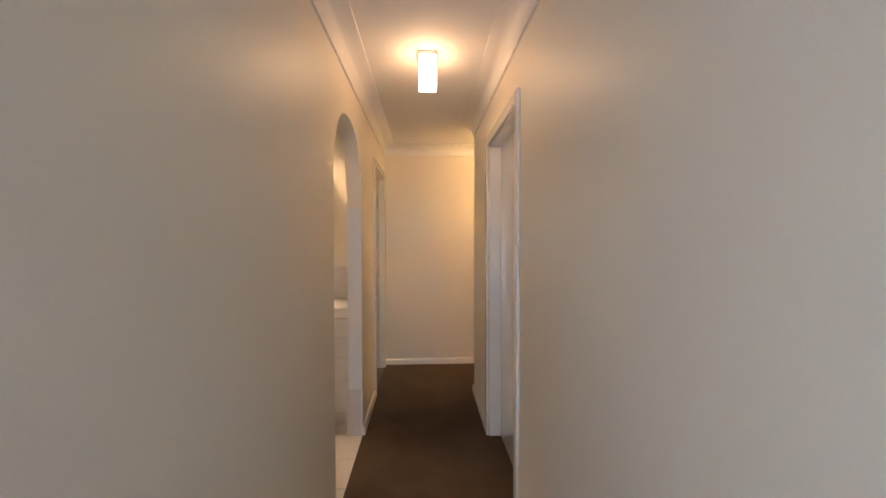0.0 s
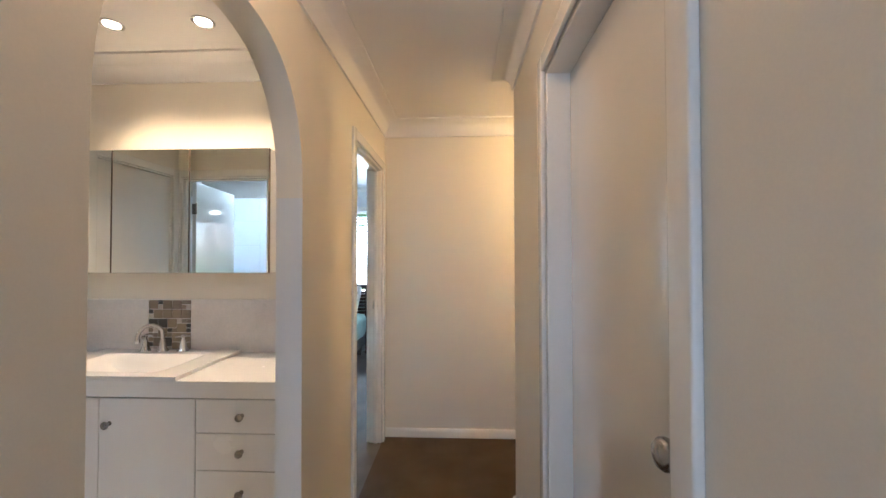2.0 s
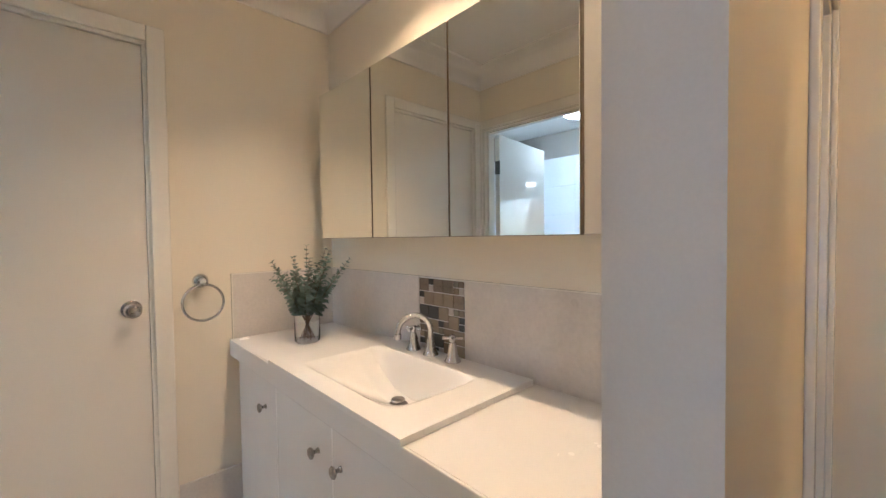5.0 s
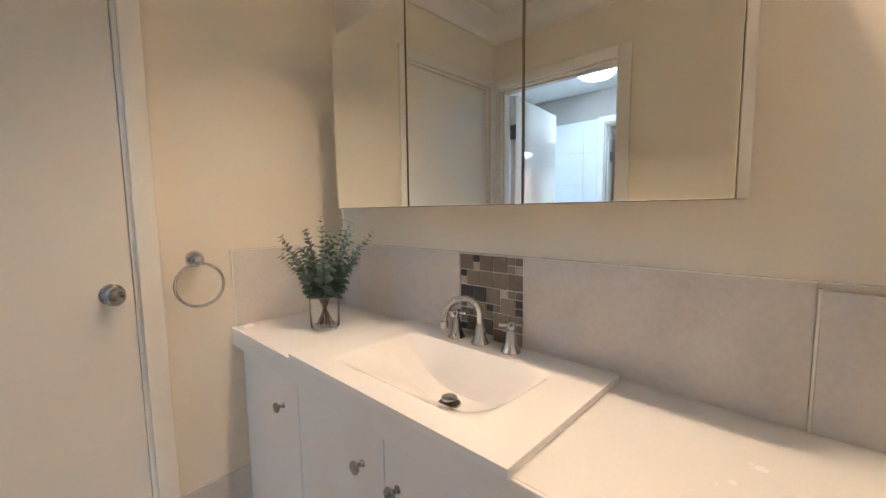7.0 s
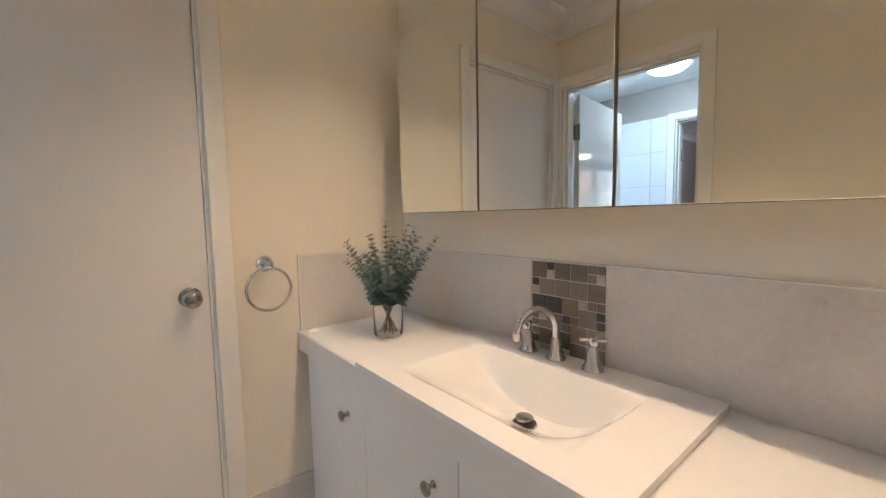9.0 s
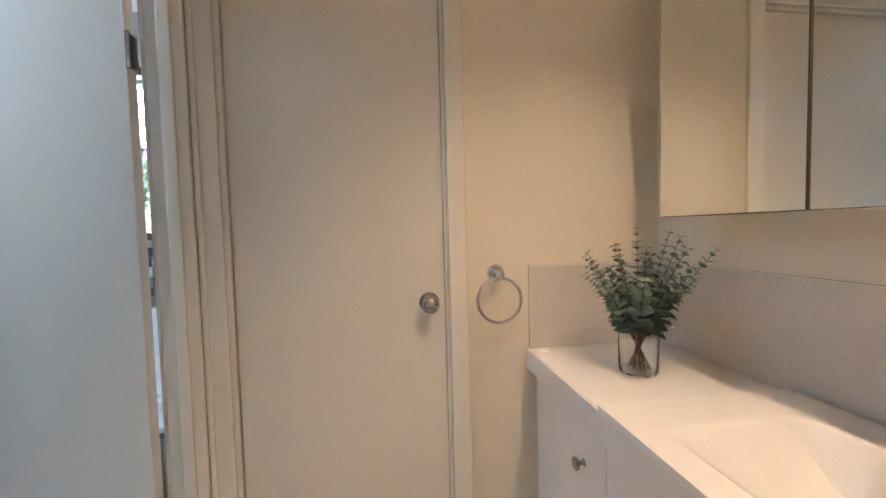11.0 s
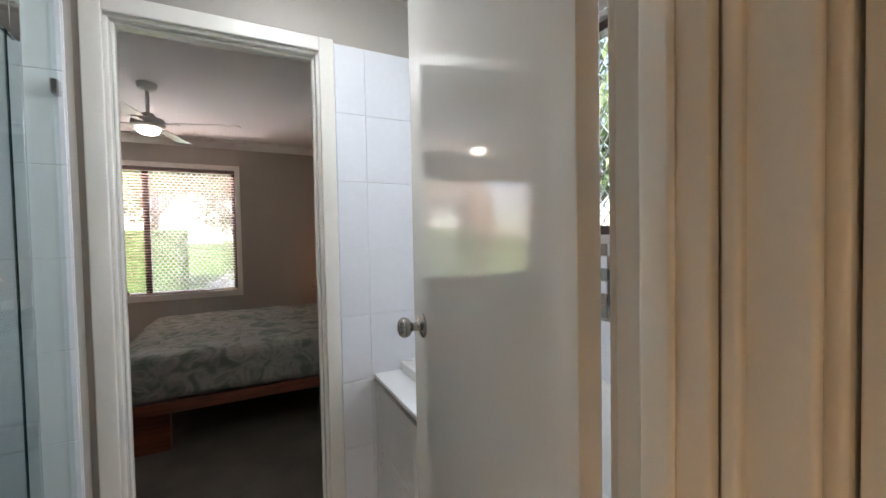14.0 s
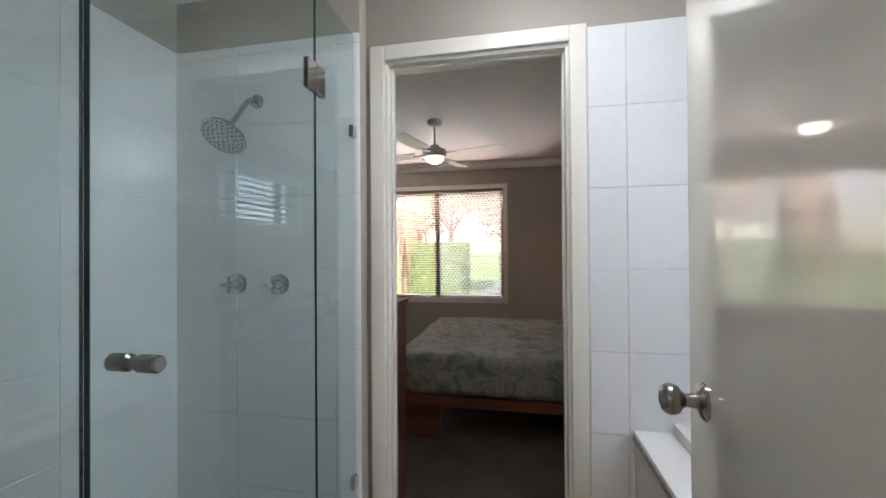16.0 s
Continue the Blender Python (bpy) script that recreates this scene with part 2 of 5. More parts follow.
def tube(points, radius, steps=12, bm=None, taper=1.0):
    """A round bar along a line of points."""
    bm = bm or bmesh.new()
    pts = [Vector(p) for p in points]
    rings, side = [], None
    for i, p in enumerate(pts):
        d = (pts[min(i + 1, len(pts) - 1)] - pts[max(i - 1, 0)]).normalized()
        if side is None:
            side = d.orthogonal().normalized()
        side = (side - d * side.dot(d)).normalized()
        up = d.cross(side)
        r = radius * (1 + (taper - 1) * i / max(1, len(pts) - 1))
        rings.append([bm.verts.new(p + (side * math.cos(a) + up * math.sin(a)) * r) for a in [2 * math.pi * k / steps for k in range(steps)]])
    for a, b in zip(rings, rings[1:]):
        for k in range(steps):
            bm.faces.new((a[k], a[(k + 1) % steps], b[(k + 1) % steps], b[k]))
    bm.faces.new(rings[0])
    bm.faces.new(rings[-1])
    return bm


def wall(name, axis, p0, p1, a0, a1, z0, z1, holes=(), low=CREAM, high=CREAM, label=""):
    """A wall square to an axis, between p0 and p1 along it, with holes (a0, a1, z0, z1) right through. low and high: the paint of its two sides."""
    bm = bmesh.new()
    cuts = sorted({a0, a1, *[h[0] for h in holes], *[h[1] for h in holes]})
    for u, v in zip(cuts, cuts[1:]):
        spans = sorted((h[2], h[3]) for h in holes if h[0] < v - 1e-6 and h[1] > u + 1e-6)
        z = z0
        for h0, h1 in [*spans, (z1, z1)]:
            if h0 > z + 1e-6:
                box(bm, *((p0, p1, u, v) if axis == "x" else (u, v, p0, p1)), z, h0)
            z = h1
    bmesh.ops.remove_doubles(bm, verts=bm.verts, dist=1e-5)
    seen, dead = {}, []
    for f in bm.faces:
        key = tuple(sorted(tuple(round(c, 4) for c in v.co) for v in f.verts))
        if key in seen:
            dead += [f, seen[key]]
        seen[key] = f
    bmesh.ops.delete(bm, geom=list(set(dead)), context="FACES")
    bm.normal_update()
    k = "xyz".index(axis)
    for f in bm.faces:
        c = f.calc_center_median()
        f.material_index = 1 if abs(c[k] - p1) < 1e-4 else 0
    return tagged(link(name, bm, [low, high]), label or "painted plaster wall", "wall", kind="structure")


# ---- plan ----
CZ = 2.42                      # ceiling
HL, HLI = -0.46, -0.56         # hall's wall towards the vanity: hall face, inner face
HR, END = 0.428, 4.53          # hall's other wall and its end
WX = -3.0                      # outer wall
VY = 3.515                     # wall behind the vanity
LX = -2.2                      # lobby's wall with the closed door
BY0, BY1 = 1.945, 2.05         # wall between bathroom and lobby
BB = 0.585                     # bathroom's wall towards the bedroom
FY = -2.9                      # bedroom's window wall
SY = 7.2                       # second bedroom's window wall
DH = 2.04                      # door openings
ARCH0, ARCH1, ARCHS, ARCHB = 2.105, 2.945, 1.60, 0.495

# hall wall with the arch and the second bedroom's door
bm = bmesh.new()
N = 28
mid, half = (ARCH0 + ARCH1) / 2, (ARCH1 - ARCH0) / 2
curve = []
for i in range(N + 1):
    c, s = math.cos(math.pi * i / N), max(0.0, math.sin(math.pi * i / N))
    curve.append((mid - half * math.copysign(abs(c) ** 0.82, c), ARCHS + ARCHB * s ** 0.82))
for x, mi in ((HL, 0), (HLI, 1)):
    for (ya, za), (yb, zb) in zip(curve, curve[1:]):
        f = bm.faces.new([bm.verts.new((x, y, z)) for y, z in ((ya, za), (yb, zb), (yb, CZ), (ya, CZ))])
        f.material_index = mi
rev = curve
for (ya, za), (yb, zb) in zip(rev, rev[1:]):
    bm.faces.new([bm.verts.new(p) for p in ((HL, ya, za), (HL, yb, zb), (HLI, yb, zb), (HLI, ya, za))])
bm.faces.new([bm.verts.new(p) for p in ((HL, ARCH0, CZ), (HL, ARCH1, CZ), (HLI, ARCH1, CZ), (HLI, ARCH0, CZ))])
bmesh.ops.remove_doubles(bm, verts=bm.verts, dist=1e-5)
bm.normal_update()
tagged(link("wall_arch", bm, [CREAM, CREAM], smooth=True), "cream painted wall with a round-headed arch", "wall", kind="structure")
wall("wall_hall_south", "x", HLI, HL, -1.25, BB, 0, CZ, low=TAUPE, label="cream painted hall wall")
wall("wall_hall_shower", "x", -0.508, HL, BB, BY0, 0, CZ, low=TAUPE, label="cream painted hall wall behind the shower")
wall("wall_hall_arch_side", "x", HLI, HL, BY0, ARCH0, 0, CZ, label="cream painted hall wall beside the arch")
LD0, LD1 = 3.655, 4.43
wall("wall_hall_west", "x", HLI, HL, ARCH1, END, 0, CZ, [(LD0, LD1, 0, DH)], low=PALE, label="cream painted hall wall with a doorway")
wall("wall_hall_end", "y", END, END + 0.1, HLI, 2.6, 0, CZ, label="cream painted end wall of the hall")
RD0, RD1 = 2.06, 2.905
wall("wall_hall_east", "x", HR, HR + 0.1, 0.4, 3.70, 0, CZ, [(RD0, RD1, 0, DH)], label="cream painted hall wall with a closed door")
wall("wall_hall_corner", "y", 3.60, 3.70, HR + 0.1, 2.6, 0, CZ, label="cream painted wall round the corner")
wall("wall_hall_far_east", "x", 2.6, 2.7, 3.6, END + 0.1, 0, CZ, label="cream painted wall at the passage end")
wall("wall_cupboard", "x", 1.2, 1.3, 0.4, 3.6, 0, CZ, label="cream painted cupboard wall")
# entry behind the hall
wall("wall_bedroom_east", "x", 0.3, 0.4, FY - 0.15, -1.25, 0, CZ, low=TAUPE, label="taupe painted bedroom wall")
wall("wall_bedroom_porch", "y", -1.35, -1.25, HLI, 0.3, 0, CZ, low=TAUPE, label="taupe painted bedroom wall beside the porch")
# its opening is unseen and added to hold the fill lamp
wall("wall_entry_south", "y", -0.85, -0.75, HL, 3.1, 0, CZ, [(-0.36, 0.36, 0.1, 2.1)], label="entry wall with an opening added for the fill lamp")
wall("wall_entry_east", "x", 3.0, 3.1, -0.75, 0.5, 0, CZ, label="painted wall of the entry")
wall("wall_entry_north", "y", 0.4, 0.5, HR + 0.1, 3.0, 0, CZ, label="painted wall of the entry")
# vanity lobby
wall("wall_vanity", "y", VY, VY + 0.1, WX, HLI, 0, CZ, high=PALE, label="cream painted wall behind the vanity")
SD0, SD1 = 2.108, 2.791
wall("wall_lobby_west", "x", LX - 0.1, LX, BY1, VY, 0, CZ, [(SD0, SD1, 0, DH)], label="cream painted lobby wall with a closed door")
BD0, BD1 = -2.178, -1.438
wall("wall_bathroom_lobby", "y", BY0, BY1, WX, HLI, 0, CZ, [(BD0, BD1, 0, DH)], low=TAUPE, label="painted wall with the bathroom doorway")
# bathroom and bedroom
BR0, BR1 = -2.09, -1.392
wall("wall_bathroom_bedroom", "y", BB - 0.1, BB, WX, HLI, 0, CZ, [(BR0, BR1, 0, DH)], low=TAUPE, high=TAUPE, label="taupe painted wall with the bedroom doorway")
BW = (0.95, 1.70, 1.27, 2.10)
BH = (-1.75, -0.54, 1.53, 2.02)
wall("wall_outer_west", "x", WX - 0.15, WX, FY - 0.1, SY + 0.1, 0, CZ, [BW, BH], low=TAUPE, high=TAUPE, label="taupe painted outer wall with high windows")
MW = (-1.712, 0.17, 0.70, 2.085)
wall("wall_bedroom_window", "y", FY - 0.15, FY, WX, 0.3, 0, CZ, [MW], low=TAUPE, high=TAUPE, label="taupe painted bedroom wall with a wide window")
SW = (-2.05, -0.86, 0.82, 2.05)
wall("wall_second_bedroom_window", "y", SY, SY + 0.15, WX, 0.0, 0, CZ, [SW], low=PALE, high=PALE, label="pale painted bedroom wall with a window")
wall("wall_second_bedroom_east", "x", HLI, HL, END + 0.1, SY, 0, CZ, low=PALE, high=PALE, label="pale painted bedroom wall")
wall("wall_second_bedroom_west", "x", WX, WX + 0.02, VY + 0.1, SY, 0, CZ, low=PALE, high=PALE, label="pale painted bedroom wall")


def slab(name, x0, x1, y0, y1, z0, z1, m, label, cat):
    bm = bmesh.new()
    box(bm, x0, x1, y0, y1, z0, z1)
    return tagged(link(name, bm, m), label, cat, kind="structure")


slab("floor_hall", HL, 3.0, -0.75, END, -0.1, 0.0, CARPET, "dark brown cut-pile carpet", "floor")
slab("floor_lobby", WX, HL, BY1 - 0.05, VY, -0.1, -0.004, GROUT, "tiled lobby floor with pale tiles", "floor")
slab("floor_bathroom", WX, -0.508, BB - 0.05, BY1 - 0.05, -0.1, -0.004, GROUT, "tiled bathroom floor", "floor")
slab("floor_bedroom", WX, HLI, FY, BB - 0.05, -0.1, 0.0, GREYCARPET, "grey-beige bedroom carpet", "floor")
slab("floor_bedroom_east", HLI, 0.3, FY, -1.35, -0.1, 0.0, GREYCARPET, "grey-beige bedroom carpet", "floor")
slab("ceiling_bedroom_east", HL, 0.4, FY, -1.25, CZ, CZ + 0.1, CEIL, "white painted plaster ceiling", "ceiling")
slab("floor_second_bedroom", WX, HL, VY + 0.05, SY, -0.1, -0.002, GREYCARPET, "grey-brown bedroom carpet", "floor")
slab("ceiling_hall", HL, 3.1, -0.85, END + 0.1, CZ, CZ + 0.1, CEIL, "white painted plaster ceiling", "ceiling")
slab("ceiling_lobby", WX, HL, BY1 - 0.05, VY + 0.05, CZ, CZ + 0.1, CEIL, "white painted plaster ceiling", "ceiling")
slab("ceiling_bathroom", WX, -0.508, BB, BY0, 2.33, CZ + 0.1, CEIL, "white painted plaster ceiling", "ceiling")
slab("ceiling_bedroom", WX, HL, FY, BB, CZ, CZ + 0.1, CEIL, "white painted plaster ceiling", "ceiling")
slab("ceiling_second_bedroom", WX, HL, VY + 0.05, SY, CZ, CZ + 0.1, CEIL, "white painted plaster ceiling", "ceiling")
slab("roof_slab", WX - 0.35, 3.4, FY - 0.35, SY + 0.35, CZ + 0.1, CZ + 0.25, CEIL, "flat roof over the rooms", "roof")


def sweep(profile, axis, a0, a1, at, sx=1, sz=1):
    """A straight length of moulding. profile: (out from the wall, up); axis: the way it runs; at: the wall's place and the height."""
    bm = bmesh.new()
    rings = []
    for a in (a0, a1):
        rings.append([bm.verts.new((at[0] + sx * o, a, at[1] + sz * u) if axis == "y" else (a, at[0] + sx * o, at[1] + sz * u)) for o, u in profile])
    n = len(profile)
    for i in range(n):
        bm.faces.new((rings[0][i], rings[0][(i + 1) % n], rings[1][(i + 1) % n], rings[1][i]))
    bm.faces.new(rings[0])
    bm.faces.new(rings[1])
    return bm


def cove(s=0.105):
    """A plaster cove: two small steps and a hollow, hung down from the ceiling."""
    arc = [(0.012 + (s - 0.03) * (1 - math.cos(t)), -s + 0.014 + (s - 0.03) * math.sin(t)) for t in [math.pi / 2 * i / 8 for i in range(9)]]
    return [(0.0, -s), (0.012, -s), *arc, (s - 0.006, -0.012), (s, -0.012), (s, 0.0), (0.0, 0.0)]


def follow(profile, path, z, side, closed=False):
    """A moulding along a line in plan, mitred at its corners. side: +1 where it stands out to the left of the way."""
    pts = [Vector(p) for p in path]
    n = len(pts)
    bm = bmesh.new()
    rings = []
    for i, p in enumerate(pts):
        ins = (p - pts[i - 1]).normalized() if (i or closed) else None
        outs = (pts[(i + 1) % n] - p).normalized() if (i < n - 1 or closed) else None
        ins, outs = ins or outs, outs or ins
        na, nb = Vector((-ins.y, ins.x)) * side, Vector((-outs.y, outs.x)) * side
        m = (na + nb) / (1 + na.dot(nb))
        rings.append([bm.verts.new((p.x + m.x * o, p.y + m.y * o, z + u)) for o, u in profile])
    k = len(profile)
    for i in range(n if closed else n - 1):
        r0, r1 = rings[i], rings[(i + 1) % n]
        for j in range(k):
            bm.faces.new((r0[j], r0[(j + 1) % k], r1[(j + 1) % k], r1[j]))
    if not closed:
        bm.faces.new(rings[0])
        bm.faces.new(rings[-1])
    return bm


def cornice(path, side, s=0.115, closed=False):
    return tagged(link("trim", follow(cove(s), path, CZ, side, closed), CEIL, smooth=True), "white plaster cove cornice", "cornice", kind="structure")


cornice([(HL, -0.75), (HL, END), (2.6, END)], -1)
cornice([(HR, 0.4), (HR, 3.70), (2.6, 3.70)], 1)
cornice([(LX, BY1), (HLI, BY1), (HLI, VY), (LX, VY)], 1, closed=True)
cornice([(WX, BB - 0.1), (WX, FY), (0.3, FY)], 1, 0.09)
cornice([(WX, BB - 0.1), (HLI, BB - 0.1)], -1, 0.09)
cornice([(HLI, SY), (WX, SY)], 1, 0.09)


def skirt(path, side, h=0.065, d=0.016):
    p = [(0, 0), (d, 0), (d, h - 0.02), (d * 0.75, h - 0.006), (d * 0.4, h), (0, h)]
    return tagged(link("baseboard", follow(p, path, 0.0, side), TRIM, smooth=True), "white gloss painted skirting board", "skirting", kind="structure")


skirt([(HL, -0.75), (HL, ARCH0)], -1)
skirt([(HL, ARCH1), (HL, LD0 - 0.055)], -1)
skirt([(HL, END), (2.6, END)], -1)
skirt([(HR, 0.4), (HR, RD0 - 0.055)], 1)
skirt([(HR, RD1 + 0.055), (HR, 3.70), (2.6, 3.70)], 1)
skirt([(WX, BB - 0.1), (WX, FY), (0.3, FY)], 1, 0.07)


def surround(name, axis, p0, p1, a0, a1, h, w=0.058, t=0.016, stop=None, label="white gloss painted door frame with moulded architraves"):
    """Jambs, head, stops and architraves both sides of a doorway. axis: the wall's normal."""
    ob = thing(name, label, "door frame", kind="structure")

    def b(u0, u1, v0, v1, z0, z1, nm, lab=""):
        bm = bbox(*((v0, v1, u0, u1) if axis == "x" else (u0, u1, v0, v1)), z0, z1, 0.0055, 3)
        part(nm, bm, TRIM, ob, lab, True)
    j = 0.002
    b(a0 - 0.001, a0 + 0.018, p0 + j, p1 - j, 0, h, "jamb")
    b(a1 - 0.018, a1 + 0.001, p0 + j, p1 - j, 0, h, "jamb")
    b(a0, a1, p0 + j, p1 - j, h - 0.018, h + 0.001, "head")
    for side, s in ((p0, -1), (p1, 1)):
        v = sorted((side, side + s * t))
        b(a0 - w + 0.006, a0 + 0.006, *v, 0, h + w - 0.006, "architrave")
        b(a1 - 0.006, a1 + w - 0.006, *v, 0, h + w - 0.006, "architrave")
        b(a0 + 0.006, a1 - 0.006, *v, h - 0.006, h + w - 0.006, "architrave")
    if stop:
        q0, q1 = stop
        b(a0 + 0.018, a0 + 0.029, q0, q1, 0, h - 0.018, "door_stop")
        b(a1 - 0.029, a1 - 0.018, q0, q1, 0, h - 0.018, "door_stop")
        b(a0 + 0.029, a1 - 0.029, q0, q1, h - 0.029, h - 0.018, "door_stop")
    return ob


surround("door_frame_hall_east", "x", HR, HR + 0.1, RD0, RD1, DH)
surround("door_frame_second_bedroom", "x", HLI, HL, LD0, LD1, DH, stop=(HLI + 0.04, HLI + 0.07))
surround("door_frame_lobby", "x", LX - 0.1, LX, SD0, SD1, DH, stop=(LX - 0.09, LX - 0.055))
surround("door_frame_bathroom", "y", BY0, BY1, BD0, BD1, DH, stop=(1.985, 2.02))
surround("door_frame_bedroom", "y", BB - 0.1, BB, BR0, BR1, DH, stop=(BB - 0.06, BB - 0.03))


def leaf(name, w, h, t, label, m, paint=DOOR):
    """A flush door, hinge line at its base's origin, leaf along +x, thickness along +y."""
    ob = thing(name, label, "door", m, kind="structure")
    part("leaf", bbox(0.003, w, 0, t, 0.008, h, 0.002), paint, ob)
    return ob


def door_knob(parent, x, y, z, way, r=0.027, mt=SATIN):
    """A round knob on a rose, standing off the leaf along way (+1 or -1 in y)."""
    prof = [(0.0, 0), (0.032, 0), (0.032, 0.004), (0.026, 0.009), (0.013, 0.012), (0.011, 0.028), (0.014, 0.034), (r * 0.85, 0.04), (r, 0.05), (r * 0.97, 0.058), (r * 0.75, 0.066), (r * 0.3, 0.07), (0.0, 0.0705)]
    bm = lathe(prof, 28, "Y")
    if way < 0:
        for v in bm.verts:
            v.co.y = -v.co.y
    part("knob", bm, mt, parent, "satin nickel round knob", True, pose(x, y, z))


d = leaf("door_hall_east", RD1 - RD0 - 0.04, DH - 0.02, 0.035, "closed white flush door with a round satin knob", pose(HR + 0.082, RD1 - 0.02, 0, 0, 0, -90))
door_knob(d, RD1 - RD0 - 0.04 - 0.085, 0.0, 1.062, -1)
d = leaf("door_lobby", SD1 - SD0 - 0.0385, DH - 0.02, 0.035, "closed cream flush door with a round satin knob", pose(LX - 0.012, SD0 + 0.019, 0, 0, 0, 90), SEMI)
door_knob(d, SD1 - SD0 - 0.04 - 0.05, 0.0, 1.053, -1)

# ---- doors that stand open ----
d = leaf("door_bathroom", 0.715, DH - 0.02, 0.035, "open white gloss flush door with a round satin knob", pose(-2.172, 1.922, 0, 0, 0, -96.9))
door_knob(d, 0.628, 0.035, 1.035, 1)
door_knob(d, 0.628, 0.0, 1.035, -1)
for hz in (0.25, 1.79):
    bm = bmesh.new()
    box(bm, -0.006, 0.002, 0.002, 0.033, hz - 0.045, hz + 0.045)
    tube([(-0.004, 0.036, hz - 0.048), (-0.004, 0.036, hz + 0.048)], 0.006, 10, bm)
    part("hinge", bm, SATIN, d, "steel butt hinge")
d = leaf("door_bedroom", 0.66, DH - 0.02, 0.035, "white door folded back flat against the bedroom wall", pose(BR0 + 0.014, BB - 0.118, 0, 0, 0, 180))
for hz in (0.28, 1.76):
    bm = bmesh.new()
    box(bm, -0.004, 0.003, 0.004, 0.031, hz - 0.045, hz + 0.045)
    part("hinge", bm, SATIN, d, "painted butt hinge")
d = leaf("door_second_bedroom", 0.72, DH - 0.02, 0.035, "white door folded back inside the second bedroom", pose(HLI - 0.02, LD0 + 0.02, 0, 0, 0, 176))
# strike plate on the second bedroom's jamb
ob = thing("strike_plate", "small satin steel strike plate on a white door jamb", "strike plate")
part("plate", bbox(HLI + 0.035, HL - 0.03, LD1 - 0.0215, LD1 - 0.0182, 0.99, 1.05, 0.001), SATIN, ob)
# a dark block on the plate paints in the shaded hole
part("latch_hole_patch", bbox(HLI + 0.047, HL - 0.045, LD1 - 0.0225, LD1 - 0.0216, 1.01, 1.03, 0), DARK, ob, "dark patch painted as the shaded latch hole")

# ---- hall ceiling lamps ----
def ceiling_lamp(x, y, lit=LAMPGLOW):
    ob = thing("ceiling_light", "lit frosted glass block lamp on a square ceiling plate", "ceiling light", pose(x, y, CZ), "hall ceiling lights")
    part("base_plate", bbox(-0.056, 0.056, -0.056, 0.056, -0.022, 0, 0.003), CHROME, ob, "square metal base plate")
    bm = bbox(-0.049, 0.049, -0.049, 0.049, -0.19, -0.024, 0.006, 3)
    part("shade", bm, lit, ob, "frosted glass shade, lit")
    part("band", bbox(-0.0505, 0.0505, -0.0505, 0.0505, -0.166, -0.162, 0.001), TRIM, ob, "pale seam near the lower end")
    return ob


ceiling_lamp(0.0, 2.41)
ceiling_lamp(1.25, 4.08, PASSGLOW)

# ---- downlights over the vanity ----
for dx in (-1.423, -1.003):
    ob = thing("downlight", "lit recessed round downlight with a metal rim", "downlight", pose(dx, 3.173, CZ), "vanity downlights")
    part("rim", lathe([(0.036, 0.0), (0.048, 0.0), (0.048, -0.004), (0.044, -0.007), (0.036, -0.004), (0.036, 0.0)], 32), CHROME, ob, "chrome rim", True)
    part("globe", lathe([(0.0, -0.004), (0.034, -0.004), (0.034, -0.001), (0.0, -0.001)], 24), DLGLOW, ob, "glowing lamp face")

# ---- vanity ----
BZ0, BZ1 = 0.82, 0.885
FRONT = 3.062


def cab_knob(parent, x, z):
    prof = [(0.0, 0), (0.009, 0), (0.009, -0.002), (0.0055, -0.006), (0.0055, -0.013), (0.014, -0.019), (0.0165, -0.023), (0.015, -0.027), (0.008, -0.0295), (0.0, -0.03)]
    part("knob", lathe(prof, 24, "Y"), SATIN, parent, "satin metal knob", True, pose(x, FRONT - 0.0, z))


def cabinet(name, x0, x1, fronts, label):
    """fronts: (x0, x1, z0, z1, knob x, knob z)"""
    ob = thing(name, label, "cabinet", group="vanity units")
    part("body", bbox(x0, x1, FRONT + 0.02, VY - 0.002, 0.11, 0.755 if len(fronts) == 2 else BZ0 - 0.001, 0.001), LAM, ob)
    for a, b, c, e, kx, kz in fronts:
        dr = part("door" if e - c > 0.3 else "drawer_front", bbox(a + 0.0015, b - 0.0015, FRONT, FRONT + 0.018, c + 0.0015, e - 0.0015, 0.0012), LAM, ob)
        cab_knob(dr, kx, kz)
    return ob


cabinet("vanity_cabinet", -2.146, -1.7525, [(-2.146, -1.7525, 0.115, 0.806, -1.852, 0.70)], "white vanity cabinet with one flat door and a knob")
cabinet("vanity_cabinet", -1.7515, -0.9455, [(-1.7515, -1.352, 0.115, 0.806, -1.434, 0.702), (-1.352, -0.9455, 0.115, 0.806, -1.306, 0.702)], "white double-door vanity cabinet under the basin")
cabinet("drawer_unit", -0.9435, -0.568, [(-0.9435, -0.568, z0, z1, -0.752, (z0 + z1) / 2 + 0.004) for z0, z1 in ((0.67, 0.806), (0.52, 0.67), (0.346, 0.52), (0.172, 0.346))], "white four-drawer unit with round metal knobs")
ob = thing("kickboard", "pale recessed kickboard below the vanity", "kickboard")
part("board", bbox(LX + 0.002, HLI - 0.002, 3.115, 3.131, 0.0, 0.109, 0.001), GREYTILE, ob)
ob = thing("filler_panel", "narrow white filler panel beside the vanity", "panel")
part("panel", bbox(LX + 0.002, -2.148, FRONT + 0.01, FRONT + 0.028, 0.11, BZ0 - 0.002, 0.001), LAM, ob)
ob = thing("benchtop", "white stone vanity benchtop with a thick square edge", "benchtop")
bm = bmesh.new()
SX0, SX1, SY0, SY1 = -1.700, -1.040, 3.085, 3.47
